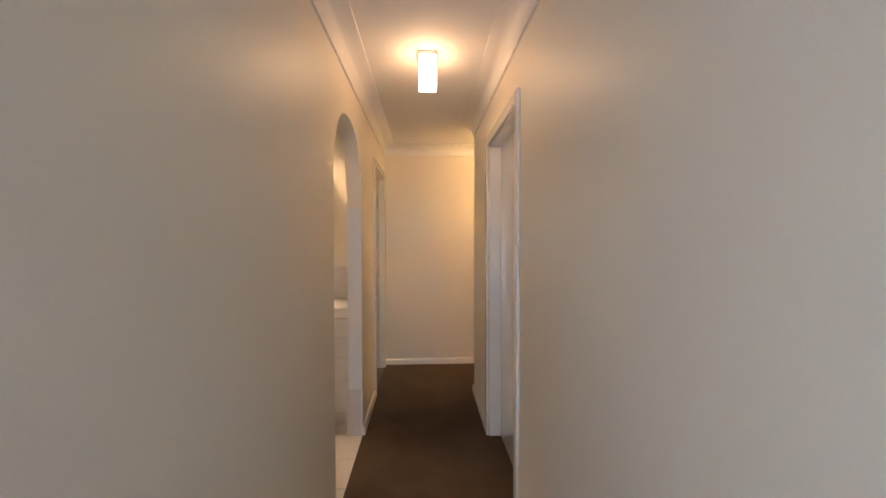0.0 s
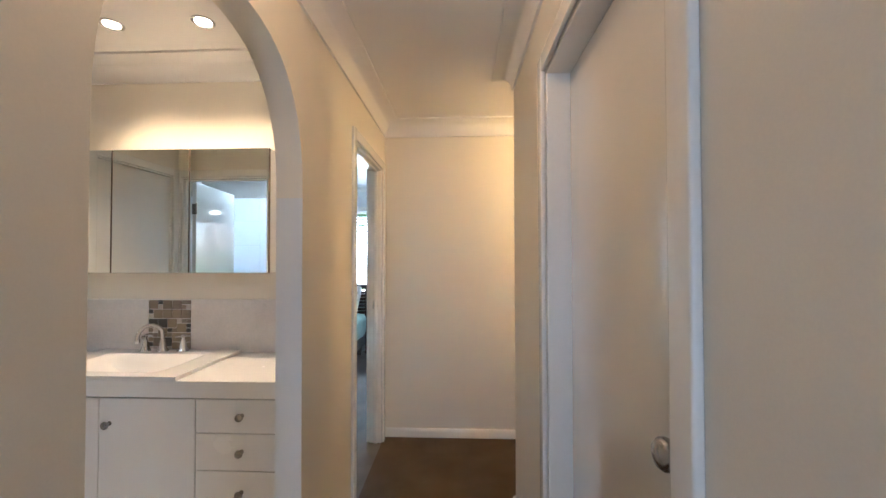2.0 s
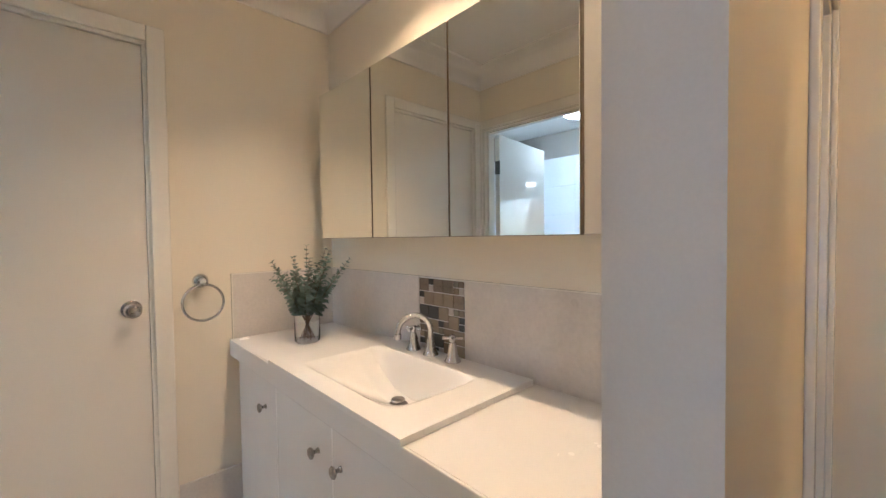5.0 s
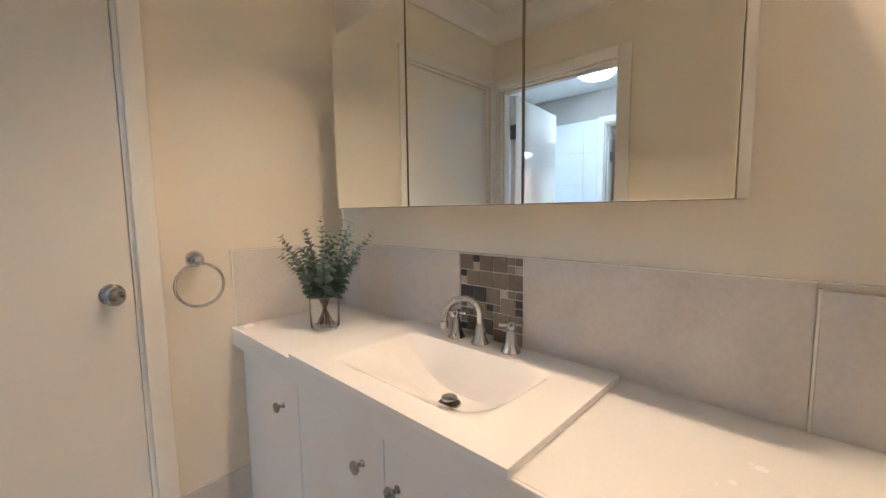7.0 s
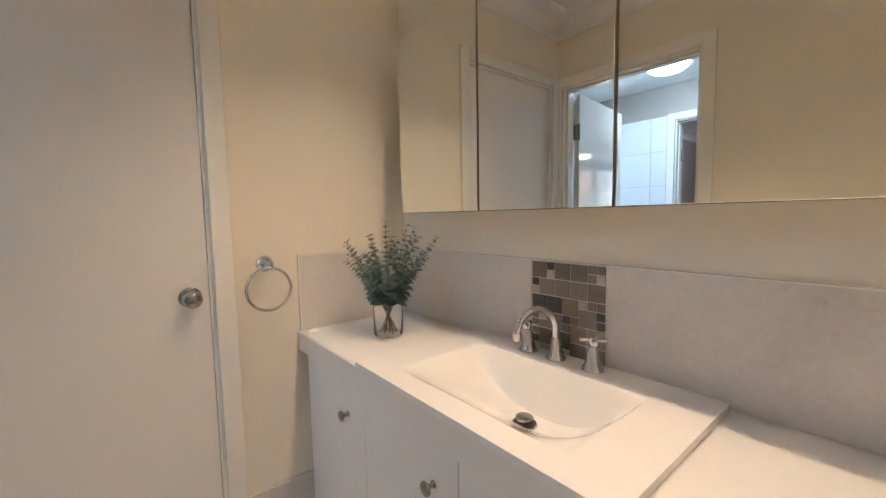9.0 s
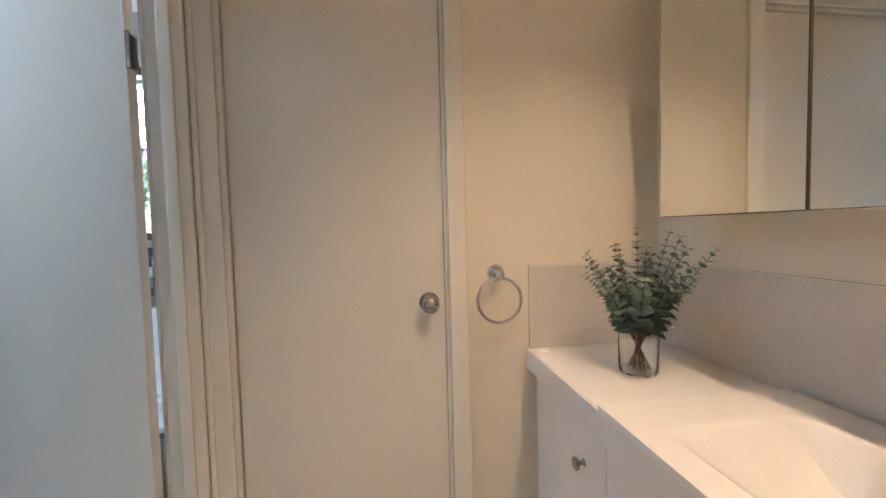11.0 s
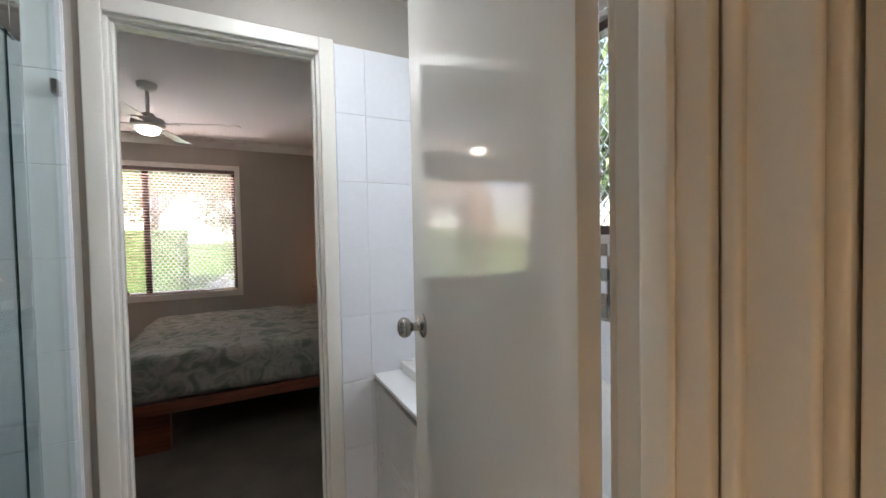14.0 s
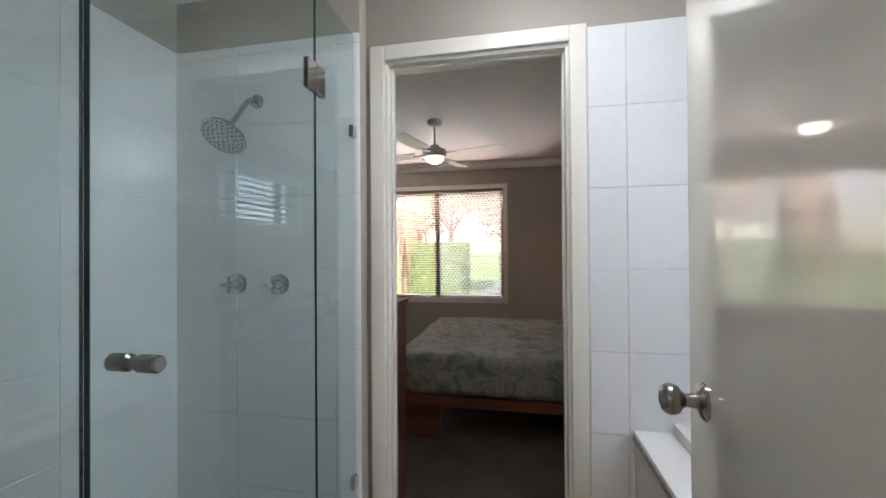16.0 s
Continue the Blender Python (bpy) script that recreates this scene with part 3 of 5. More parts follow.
for q in ((LX + 0.001, SX0, 3.045, VY - 0.001), (SX1, HLI - 0.001, 3.045, VY - 0.001), (SX0, SX1, 3.045, SY0), (SX0, SX1, SY1, VY - 0.001)):
    box(bm, *q, BZ0, BZ1)
bmesh.ops.remove_doubles(bm, verts=bm.verts, dist=1e-5)
part("slab", bm, LAM, ob)
part("front_edge", bbox(LX + 0.002, HLI - 0.002, 3.038, 3.0448, BZ0 - 0.002, BZ1, 0.0025), LAM, ob, "square white front edge")

# basin: a slab with a scooped bowl
ob = thing("wash_basin", "white ceramic drop-in basin with a scooped bowl", "basin")
bm = bmesh.new()
X0, X1, Y0, Y1, ZT, ZB = -1.735, -1.008, 3.033, 3.496, 0.902, 0.8865
U0, U1, V0, V1, DEP = -1.615, -1.125, 3.095, 3.392, 0.125
NX, NY = 84, 60


def bowl(x, y):
    u, v = (x - U0) / (U1 - U0), (y - V0) / (V1 - V0)
    if not (0 < u < 1 and 0 < v < 1):
        return 0.0
    across = 1 - abs(2 * u - 1.0) ** 2.4
    deep = min(1.0, v / 0.66) ** 0.85 * min(1.0, 9.0 * (1 - v))
    return -DEP * max(0.0, across) * deep


grid = [[bm.verts.new((X0 + (X1 - X0) * i / NX, Y0 + (Y1 - Y0) * j / NY, ZT + bowl(X0 + (X1 - X0) * i / NX, Y0 + (Y1 - Y0) * j / NY))) for j in range(NY + 1)] for i in range(NX + 1)]
for i in range(NX):
    for j in range(NY):
        bm.faces.new((grid[i][j], grid[i + 1][j], grid[i + 1][j + 1], grid[i][j + 1]))
edge = [grid[i][0] for i in range(NX + 1)] + [grid[NX][j] for j in range(1, NY + 1)] + [grid[i][NY] for i in range(NX - 1, -1, -1)] + [grid[0][j] for j in range(NY - 1, 0, -1)]
low = [bm.verts.new((v.co.x, v.co.y, ZB)) for v in edge]
for k in range(len(edge)):
    bm.faces.new((edge[k], edge[(k + 1) % len(edge)], low[(k + 1) % len(edge)], low[k]))
part("bowl", bm, CERAMIC, ob, smooth=True)
ob = thing("basin_waste", "chrome pop-up waste in the basin", "waste")
# this first disc is dark to paint in the shade under the plug
part("gap", lathe([(0.0, 0.0045), (0.0285, 0.0045), (0.0285, 0.0055), (0.0, 0.0055)], 28), DARK, ob, "dark disc painted as the shade under the plug", True, pose(-1.372, 3.297, 0.7795))
part("flange", lathe([(0.0, 0.0), (0.032, 0.0), (0.032, 0.003), (0.028, 0.005), (0.021, 0.002), (0.0, 0.002)], 28), CHROME, ob, smooth=True, loc=pose(-1.372, 3.297, 0.7792))
part("plug", lathe([(0.0, 0.002), (0.010, 0.002), (0.010, 0.014), (0.021, 0.014), (0.022, 0.018), (0.020, 0.021), (0.012, 0.0225), (0.0, 0.023)], 28), SATIN, ob, smooth=True, loc=pose(-1.372, 3.297, 0.7792))

# tap set
TY = 3.452
BELL = [(0.0, 0.0), (0.027, 0.0), (0.027, 0.004), (0.022, 0.012), (0.0165, 0.026), (0.0145, 0.045), (0.0125, 0.055), (0.010, 0.062), (0.0, 0.064)]
ob = thing("basin_spout", "chrome gooseneck basin spout", "tap", pose(-1.39, TY, ZT - 0.001))
part("base", lathe(BELL, 28), CHROME, ob, smooth=True)
R = 0.052
pts = [(0, 0, 0.05), (0, 0, 0.085)] + [(-R * 0.45 * (1 - math.cos(a)), -R * (1 - math.cos(a)), 0.085 + R * 1.05 * math.sin(a)) for a in [math.pi * i / 16 for i in range(1, 17)]] + [(-R * 0.9, -2 * R, 0.072)]
part("spout", tube(pts, 0.0098, 16), CHROME, ob, smooth=True)
part("aerator", lathe([(0.0, -0.012), (0.0115, -0.012), (0.0122, -0.006), (0.0122, 0.008), (0.0, 0.01)], 20), CHROME, ob, smooth=True, loc=pose(-R * 0.9, -2 * R, 0.074))
handle = None
for hx, turn in ((-1.482, 20), (-1.283, 38)):
    if handle:
        copy_thing(handle, pose(hx, TY, ZT - 0.001, 0, 0, turn))
        continue
    handle = ob = thing("basin_tap", "chrome cross-handle basin tap on a bell base", "tap", pose(hx, TY, ZT - 0.001, 0, 0, turn), "basin taps")
    part("base", lathe(BELL, 28), CHROME, ob, smooth=True)
    bm = lathe([(0.0, 0.06), (0.007, 0.06), (0.007, 0.068), (0.011, 0.070), (0.011, 0.083), (0.007, 0.087), (0.0, 0.088)], 20)
    for a in range(4):
        c, s = math.cos(a * math.pi / 2), math.sin(a * math.pi / 2)
        tube([(0.006 * c, 0.006 * s, 0.0765), (0.02 * c, 0.02 * s, 0.0765), (0.029 * c, 0.029 * s, 0.0765), (0.033 * c, 0.033 * s, 0.0765)], 0.0048, 10, bm, 1.25)
    part("cross_handle", bm, CHROME, ob, smooth=True)

# splash panels and tile skirting
SP = 1.157
ob = thing("splashback", "pale grey tile splashback panels round the vanity", "splashback")
for x0, x1, y0, h in ((LX + 0.013, -1.512, VY - 0.011, SP), (-1.277, -0.6845, VY - 0.011, SP), (-0.679, HLI - 0.002, VY - 0.016, SP - 0.012)):
    part("tile", bbox(x0, x1, y0, VY - 0.001, BZ1 + 0.001, h, 0.0015), GREYTILE, ob)
part("tile", bbox(LX + 0.001, LX + 0.012, 3.052, VY - 0.001, BZ1 + 0.001, SP, 0.0015), GREYTILE, ob)
for q in ((LX + 0.0005, LX + 0.0135, 3.048, 3.052, BZ1 + 0.001, SP + 0.004), (LX + 0.0005, LX + 0.0135, 3.048, VY, SP, SP + 0.004), (LX + 0.013, HLI, VY - 0.0125, VY, SP, SP + 0.003)):
    part("edge_bead", bbox(*q, 0), TRIM, ob, "white edge bead")
part("edge_bead", bbox(-0.6835, -0.6792, VY - 0.017, VY - 0.001, BZ1 + 0.001, SP - 0.01, 0), TRIM, ob, "white edge bead")
random.seed(11)
MOS = [mat("mosaic_" + n, c, r, vary=v, scale=60, fine=200, bump=0.05) for n, c, r, v in (
    ("taupe_glass", (0.27, 0.23, 0.175), 0.12, 0.08), ("brown_stone", (0.17, 0.135, 0.105), 0.3, 0.3), ("charcoal_glass", (0.06, 0.065, 0.07), 0.08, 0.05),
    ("grey_glass", (0.22, 0.21, 0.18), 0.1, 0.06), ("pale_stone", (0.50, 0.46, 0.42), 0.35, 0.15))]
ob = thing("mosaic_splashback", "brown, taupe and charcoal mosaic tile panel behind the taps", "mosaic")
MX0, MX1, MZ0, MZ1 = -1.511, -1.278, BZ1 + 0.001, SP
part("grout", bbox(MX0, MX1, VY - 0.007, VY - 0.001, MZ0, MZ1, 0), GROUT, ob, "white grout bed")
cols, rows_ = 9, 11
cw, ch = (MX1 - MX0 - 0.003) / cols, (MZ1 - MZ0 - 0.003) / rows_
used, shapes = set(), {}
for r in range(rows_):
    for c in range(cols):
        if (r, c) in used:
            continue
        big = (random.random() < 0.62) and all((r + i, c + j) not in used and r + i < rows_ and c + j < cols for i in (0, 1) for j in (0, 1))
        n = 2 if big else 1
        for i in range(n):
            for j in range(n):
                used.add((r + i, c + j))
        k = random.choices(range(5), (5, 3, 2.2, 3, 0.3) if big else (3, 3, 4, 2, 3))[0]
        if (n, k) not in shapes:
            bm = bbox(0.0013, n * cw - 0.0013, -0.004, 0.0, 0.0013, n * ch - 0.0013, 0.0008, 1)
            shapes[n, k] = part("mosaic_tile", bm, MOS[k], ob, loc=pose(MX0 + 0.0015 + c * cw, VY - 0.007, MZ1 - 0.0015 - (r + n) * ch))
        else:
            o = new("mosaic_tile", shapes[n, k].data)
            o.parent, o.matrix_basis = ob, pose(MX0 + 0.0015 + c * cw, VY - 0.007, MZ1 - 0.0015 - (r + n) * ch)
ob = thing("tile_skirting", "grey-white tile skirting round the lobby", "skirting", kind="structure")
for q in ((LX + 0.001, LX + 0.011, SD1 + 0.056, FRONT + 0.008, 0, 0.345), (HLI - 0.010, HL - 0.012, ARCH1 - 0.010, ARCH1 + 0.001, 0, 0.325), (HLI - 0.010, HLI, ARCH1, FRONT + 0.01, 0, 0.325),
          (HLI - 0.010, HL - 0.012, ARCH0 - 0.001, ARCH0 + 0.010, 0, 0.325), (BD1 + 0.056, HLI, BY1, BY1 + 0.01, 0, 0.325)):
    part("tile", bbox(*q, 0.0015), GREYTILE, ob)

# mirror cabinet
ob = thing("mirror_cabinet", "white wall cabinet with three frameless mirror doors", "mirror cabinet")
CX0, CX1, CY, CZ0, CZ1 = -1.962, -0.789, 3.345, 1.303, 1.905
part("body", bbox(CX0, CX1, CY + 0.019, VY - 0.001, CZ0 + 0.002, CZ1 - 0.002, 0.001), LAM, ob)
for a, b in ((CX0, -1.5748), (-1.5702, -1.1838), (-1.1792, CX1)):
    dr = part("door", bbox(a, b, CY + 0.0045, CY + 0.018, CZ0, CZ1, 0.001), DOOREDGE, ob, "dark-edged door board")
    part("mirror", bbox(a + 0.0015, b - 0.0015, CY, CY + 0.0042, CZ0 + 0.0015, CZ1 - 0.0015, 0.0006, 1), MIRROR, dr, "clear silvered mirror")

# dark strips paint in the shade of the narrow gaps between the doors
for gx in (-1.5725, -1.1815):
    part("gap_shade", bbox(gx - 0.006, gx + 0.006, CY + 0.0183, CY + 0.0189, CZ0 + 0.003, CZ1 - 0.003, 0), DARK, ob, "dark strip painted as the shade between the doors")

# towel ring
ob = thing("towel_ring", "chrome towel ring on a round wall mount", "towel ring")
part("mount", lathe([(0.0, 0.0), (0.028, 0.0), (0.028, 0.004), (0.023, 0.012), (0.016, 0.017), (0.013, 0.032), (0.017, 0.038), (0.017, 0.048), (0.012, 0.053), (0.0, 0.054)], 28, "X"), CHROME, ob, smooth=True, loc=pose(LX + 0.0005, 2.938, 1.14))
RR = 0.071
part("ring", tube([(0.043, RR * math.sin(a), -0.012 - RR + RR * math.cos(a)) for a in [2 * math.pi * i / 48 for i in range(48)]] + [(0.043, 0, -0.012), (0.043, 0.003, -0.012)], 0.0052, 10), CHROME, ob, smooth=True, loc=pose(LX, 2.938, 1.14))

# jar with eucalyptus
JX, JY = -1.925, 3.255
ob = thing("glass_jar", "clear pressed-glass jar holding stems", "jar", pose(JX, JY, BZ1 + 0.001))
part("body", lathe([(0.0, 0.0), (0.044, 0.0), (0.049, 0.006), (0.050, 0.02), (0.0505, 0.112), (0.047, 0.127), (0.041, 0.138), (0.041, 0.151), (0.0435, 0.154), (0.042, 0.157), (0.0395, 0.156), (0.0392, 0.138), (0.0455, 0.126), (0.049, 0.112), (0.0488, 0.02), (0.044, 0.009), (0.0, 0.006)], 40), CLEAR, ob, smooth=True)
STEM = mat("brown_plant_stem", (0.16, 0.09, 0.055), 0.7, vary=0.2)
LEAF = mat("grey_green_eucalyptus_leaf", (0.145, 0.21, 0.175), 0.55, vary=0.3, scale=30, fine=300, bump=0.1, rand=0.12)
random.seed(5)
eu = thing("eucalyptus_bunch", "grey-green eucalyptus stems in a glass jar", "plant", pose(JX, JY, BZ1 + 0.008))
SPREAD = [(-0.155, 0.02, 0.30), (-0.115, -0.05, 0.315), (-0.085, 0.06, 0.33), (-0.045, -0.02, 0.335), (-0.012, 0.03, 0.38), (0.03, -0.03, 0.33), (0.06, 0.05, 0.365), (0.10, 0.0, 0.36),
          (0.125, -0.06, 0.33), (0.165, 0.05, 0.325), (-0.06, -0.10, 0.25), (0.05, -0.11, 0.26), (0.0, 0.1, 0.30), (-0.11, 0.09, 0.26), (0.10, 0.10, 0.27), (-0.02, -0.06, 0.28), (0.02, 0.0, 0.30), (-0.08, -0.01, 0.27), (0.075, -0.02, 0.28), (-0.135, -0.02, 0.25), (0.135, 0.0, 0.26)]
for sx, sy, sh in SPREAD:
    # the bunch fans out across the wall corner
    c, s = math.cos(radians(38)), math.sin(radians(38))
    tip = Vector((sx * c - sy * s, sx * s + sy * c, sh))
    a = random.uniform(0, 6.28)
    foot = Vector((-0.022 * tip.x / 0.12 + 0.008 * math.cos(a), -0.022 * tip.y / 0.12 + 0.008 * math.sin(a), 0.002))
    foot.x, foot.y = max(-0.03, min(0.03, foot.x)), max(-0.03, min(0.03, foot.y))
    neck = Vector((tip.x * 0.13, tip.y * 0.13, 0.125))
    pts = []
    for i in range(15):
        t = i / 14
        pts.append((1 - t) ** 2 * foot + 2 * t * (1 - t) * neck + t * t * tip)
    stem = part("stem", tube(pts, 0.0014, 6, taper=0.5), STEM, eu, smooth=True)
    bm = bmesh.new()
    n = 17
    for k in range(n):
        t = 0.40 + 0.6 * k / (n - 1)
        p = (1 - t) ** 2 * foot + 2 * t * (1 - t) * neck + t * t * tip
        way = (2 * (1 - t) * (neck - foot) + 2 * t * (tip - neck)).normalized()
        side = way.orthogonal().normalized()
        side.rotate(Matrix.Rotation(k * 1.57 + random.uniform(-0.4, 0.4), 3, way))
        size = (0.0225 - 0.014 * (t - 0.4) / 0.6) * random.uniform(0.8, 1.2)
        for sgn in (1, -1):
            out = (side * sgn + way * random.uniform(0.25, 0.75)).normalized()
            wid = way.cross(out).normalized()
            nor = out.cross(wid)
            rim = [(0.0, 0.0), (0.3, 0.75), (0.8, 1.0), (1.4, 0.85), (1.9, 0.3), (1.9, -0.3), (1.4, -0.85), (0.8, -1.0), (0.3, -0.75)]
            vs = [bm.verts.new(p + out * (size * (0.15 + 0.85 * u)) + wid * (size * 0.78 * w) + nor * (size * 0.25 * abs(w) - size * 0.12 * u * u * 0.5)) for u, w in rim]
            mid_ = bm.verts.new(p + out * size * 0.95)
            for i in range(len(vs)):
                bm.faces.new((mid_, vs[i], vs[(i + 1) % len(vs)]))
    me_ob = part("leaves", bm, LEAF, eu, "small round grey-green leaves")

# ---- bathroom ----
def tiled(parent, axis, p, s, a0, a1, z0, z1, w, h, aoff, zoff, m=TILE, t=0.008, holes=()):
    """Single tiles on a wall: axis is the wall's normal, p its face, s the side on which the tiles stand."""
    g = 0.0012
    made = {}
    na = math.floor((a0 - aoff) / w)
    while aoff + na * w < a1 - 1e-6:
        u0, u1 = max(a0, aoff + na * w), min(a1, aoff + (na + 1) * w)
        nz = math.floor((z0 - zoff) / h)
        while zoff + nz * h < z1 - 1e-6:
            v0, v1 = max(z0, zoff + nz * h), min(z1, zoff + (nz + 1) * h)
            nz += 1
            if u1 - u0 < 0.012 or v1 - v0 < 0.012:
                continue
            pieces = [(u0, u1, v0, v1)]
            for h0, h1, h2, h3 in holes:
                nxt = []
                for q0, q1, q2, q3 in pieces:
                    if h0 >= q1 or h1 <= q0 or h2 >= q3 or h3 <= q2:
                        nxt.append((q0, q1, q2, q3))
                        continue
                    cand = [(q0, min(q1, h0), q2, q3), (max(q0, h1), q1, q2, q3), (max(q0, h0), min(q1, h1), q2, min(q3, h2)), (max(q0, h0), min(q1, h1), max(q2, h3), q3)]
                    nxt += [c for c in cand if c[1] - c[0] > 0.006 and c[3] - c[2] > 0.006]
                pieces = nxt
            for q0, q1, q2, q3 in pieces:
                size = (round(q1 - q0, 4), round(q3 - q2, 4))
                at = (p, q0, q2) if axis == "x" else (q0, p, q2)
                if size not in made:
                    d0, d1 = sorted((0.0, s * t))
                    bm = bbox(*((d0, d1, g, size[0] - g) if axis == "x" else (g, size[0] - g, d0, d1)), g, size[1] - g, 0.0015, 1)
                    made[size] = part("tile", bm, m, parent, loc=pose(*at))
                else:
                    o = new("tile", made[size].data)
                    o.parent, o.matrix_basis = parent, pose(*at)
        na += 1


TP, TH = 0.2835, 2.08
Z0T = 0.945 - 4 * TP
HX = -2.343                    # face of the bath's hob
SHX, SHY = -0.509, 0.65         # shower's inner faces
GX = -1.30                      # shower glass
# furred shower walls
wall("wall_shower_back", "y", BB + 0.0005, SHY, GX - 0.02, -0.508, 0, 2.33, low=TAUPE, high=TAUPE, label="taupe painted wall over the shower tiles")
bt = thing("wall_tiles_bathroom", "large white glazed wall tiles in a straight grid", "wall tiles", kind="structure")
for q in ((WX, BR0 - 0.054, BB, 0.004),):
    part("grout", bbox(q[0], q[1], BB, BB + 0.0068, 0, TH, 0), GROUT, bt, "pale grout bed")
tiled(bt, "y", BB + 0.003, 1, WX + 0.01, BR0 - 0.054, 0, TH, 0.42, TP, -2.27, Z0T)
part("grout", bbox(GX - 0.02, SHX, SHY, SHY + 0.0068, 0, TH + 0.04, 0), GROUT, bt, "pale grout bed")
tiled(bt, "y", SHY + 0.003, 1, GX - 0.018, SHX - 0.003, 0, TH + 0.04, 0.42, TP, GX - 0.018 + 0.10, Z0T)
part("grout", bbox(SHX - 0.0068, SHX, SHY, BY0, 0, TH + 0.04, 0), GROUT, bt, "pale grout bed")
tiled(bt, "x", SHX - 0.001, -1, SHY + 0.011, BY0, 0, TH + 0.04, 0.42, TP, SHY + 0.011, Z0T)
part("grout", bbox(WX, WX + 0.0068, BB, BW[0], 0, TH, 0), GROUT, bt, "pale grout bed")
tiled(bt, "x", WX + 0.003, 1, BB + 0.011, BY0, 0, TH, 0.42, TP, BB + 0.011, Z0T, holes=[(BW[0] - 0.04, BW[1] + 0.04, 0.95, BW[3] + 0.04)])
tiled(bt, "y", BY0 - 0.0005, -1, WX + 0.011, BD0 - 0.056, 0, TH, 0.42, TP, WX + 0.011, Z0T)
tiled(bt, "y", BY0 - 0.0005, -1, BD1 + 0.056, SHX - 0.011, 0, TH, 0.42, TP, BD1 + 0.056, Z0T)
# mosaic strip below the bathroom window
ms = thing("mosaic_strip", "black and white mosaic strip below the bathroom window", "mosaic")
random.seed(3)
WHITEM = mat("mosaic_white_glass", (0.7, 0.7, 0.69), 0.12)
for i in range(16):
    for k in range(6):
        y0, z0 = BW[0] + i * 0.047, 0.955 + k * 0.047
        m = random.choices((MOS[2], WHITEM, MOS[3], MOS[1]), (3, 3, 2, 1))[0]
        part("mosaic_tile", bbox(WX + 0.001, WX + 0.01, y0 + 0.0015, y0 + 0.0455, z0 + 0.0015, z0 + 0.0455, 0), m, ms)

# bath in a tiled hob
hob = thing("bath_hob", "tiled bath surround with a white ledge", "bath surround")
part("core", bbox(HX, HX + 0.05, BB + 0.012, BY0 - 0.01, 0.0, 0.662, 0), GROUT, hob)
tiled(hob, "x", HX + 0.05, 1, BB + 0.012, BY0 - 0.01, 0, 0.66, 0.42, TP, BB + 0.012, Z0T, GREYTILE)
part("ledge", bbox(HX - 0.06, HX + 0.062, BB + 0.012, BY0 - 0.01, 0.663, 0.682, 0.003), CERAMIC, hob, "white ledge")
part("metal_trim", bbox(HX + 0.059, HX + 0.0635, BB + 0.012, BY0 - 0.01, 0.648, 0.662, 0), SATIN, hob, "dark metal edge trim")
ob = thing("bathtub", "white acrylic bathtub set in a tiled surround", "bathtub")
bm = bmesh.new()
bx0, bx1, by0, by1 = WX + 0.014, HX - 0.062, BB + 0.014, BY0 - 0.012


def ring(inset, z, r):
    out = []
    for cx, cy, a0 in ((bx1 - inset - r, by1 - inset - r, 0), (bx0 + inset + r, by1 - inset - r, 90), (bx0 + inset + r, by0 + inset + r, 180), (bx1 - inset - r, by0 + inset + r, 270)):
        for i in range(7):
            a = radians(a0 + 15 * i)
            out.append(bm.verts.new((cx + r * math.cos(a), cy + r * math.sin(a), z)))
    return out


rs = [ring(0.0, 0.60, 0.01), ring(0.0, 0.716, 0.012), ring(0.006, 0.722, 0.015), ring(0.05, 0.722, 0.08), ring(0.06, 0.712, 0.09), ring(0.09, 0.5, 0.1), ring(0.13, 0.34, 0.12), ring(0.2, 0.31, 0.1)]
for a, b in zip(rs, rs[1:]):
    for i in range(28):
        bm.faces.new((a[i], a[(i + 1) % 28], b[(i + 1) % 28], b[i]))
bm.faces.new(rs[-1])
part("shell", bm, CERAMIC, ob, smooth=True)

# shower glass
sh = thing("shower_screen", "frameless clear glass shower screen with a hinged door", "shower screen")
for nm, y0, y1, z0 in (("fixed_pane", SHY + 0.006, 0.949, 0.012), ("door", 0.955, 1.585, 0.02), ("fixed_pane", 1.594, BY0 - 0.012, 0.012)):
    pane = part(nm, bbox(GX - 0.005, GX + 0.005, y0, y1, z0, 2.10, 0.0008, 1), GREENGLASS, sh, "clear toughened glass")
    pane.visible_shadow = False
    for ye in (y0, y1):
        part("polished_edge", bbox(GX - 0.0047, GX + 0.0047, ye - 0.0008, ye + 0.0008, z0 + 0.002, 2.098, 0), GLASSEDGE, pane, "dark green glass edge")
for hz in (0.34, 1.82):
    for s in (-1, 1):
        for y0, y1 in ((0.902, 0.9505), (0.9535, 1.002)):
            part("hinge_plate", bbox(*sorted((GX + s * 0.0055, GX + s * 0.012)), y0, y1, hz - 0.045, hz + 0.045, 0.002), CHROME, sh, "square chrome hinge plate")
for hz in (0.45, 1.74):
    part("wall_bracket", bbox(GX - 0.012, GX + 0.012, SHY + 0.011, SHY + 0.045, hz - 0.022, hz + 0.022, 0.002), CHROME, sh, "small chrome bracket")
bm = bmesh.new()
lathe([(0.0, -0.05), (0.011, -0.05), (0.0145, -0.045), (0.0145, -0.014), (0.010, -0.010), (0.010, 0.010), (0.0145, 0.014), (0.0145, 0.045), (0.011, 0.05), (0.0, 0.05)], 24, "X", bm)
part("door_knob", bm, SATIN, sh, "round-ended metal knob through the glass", True, pose(GX, 1.515, 1.12))
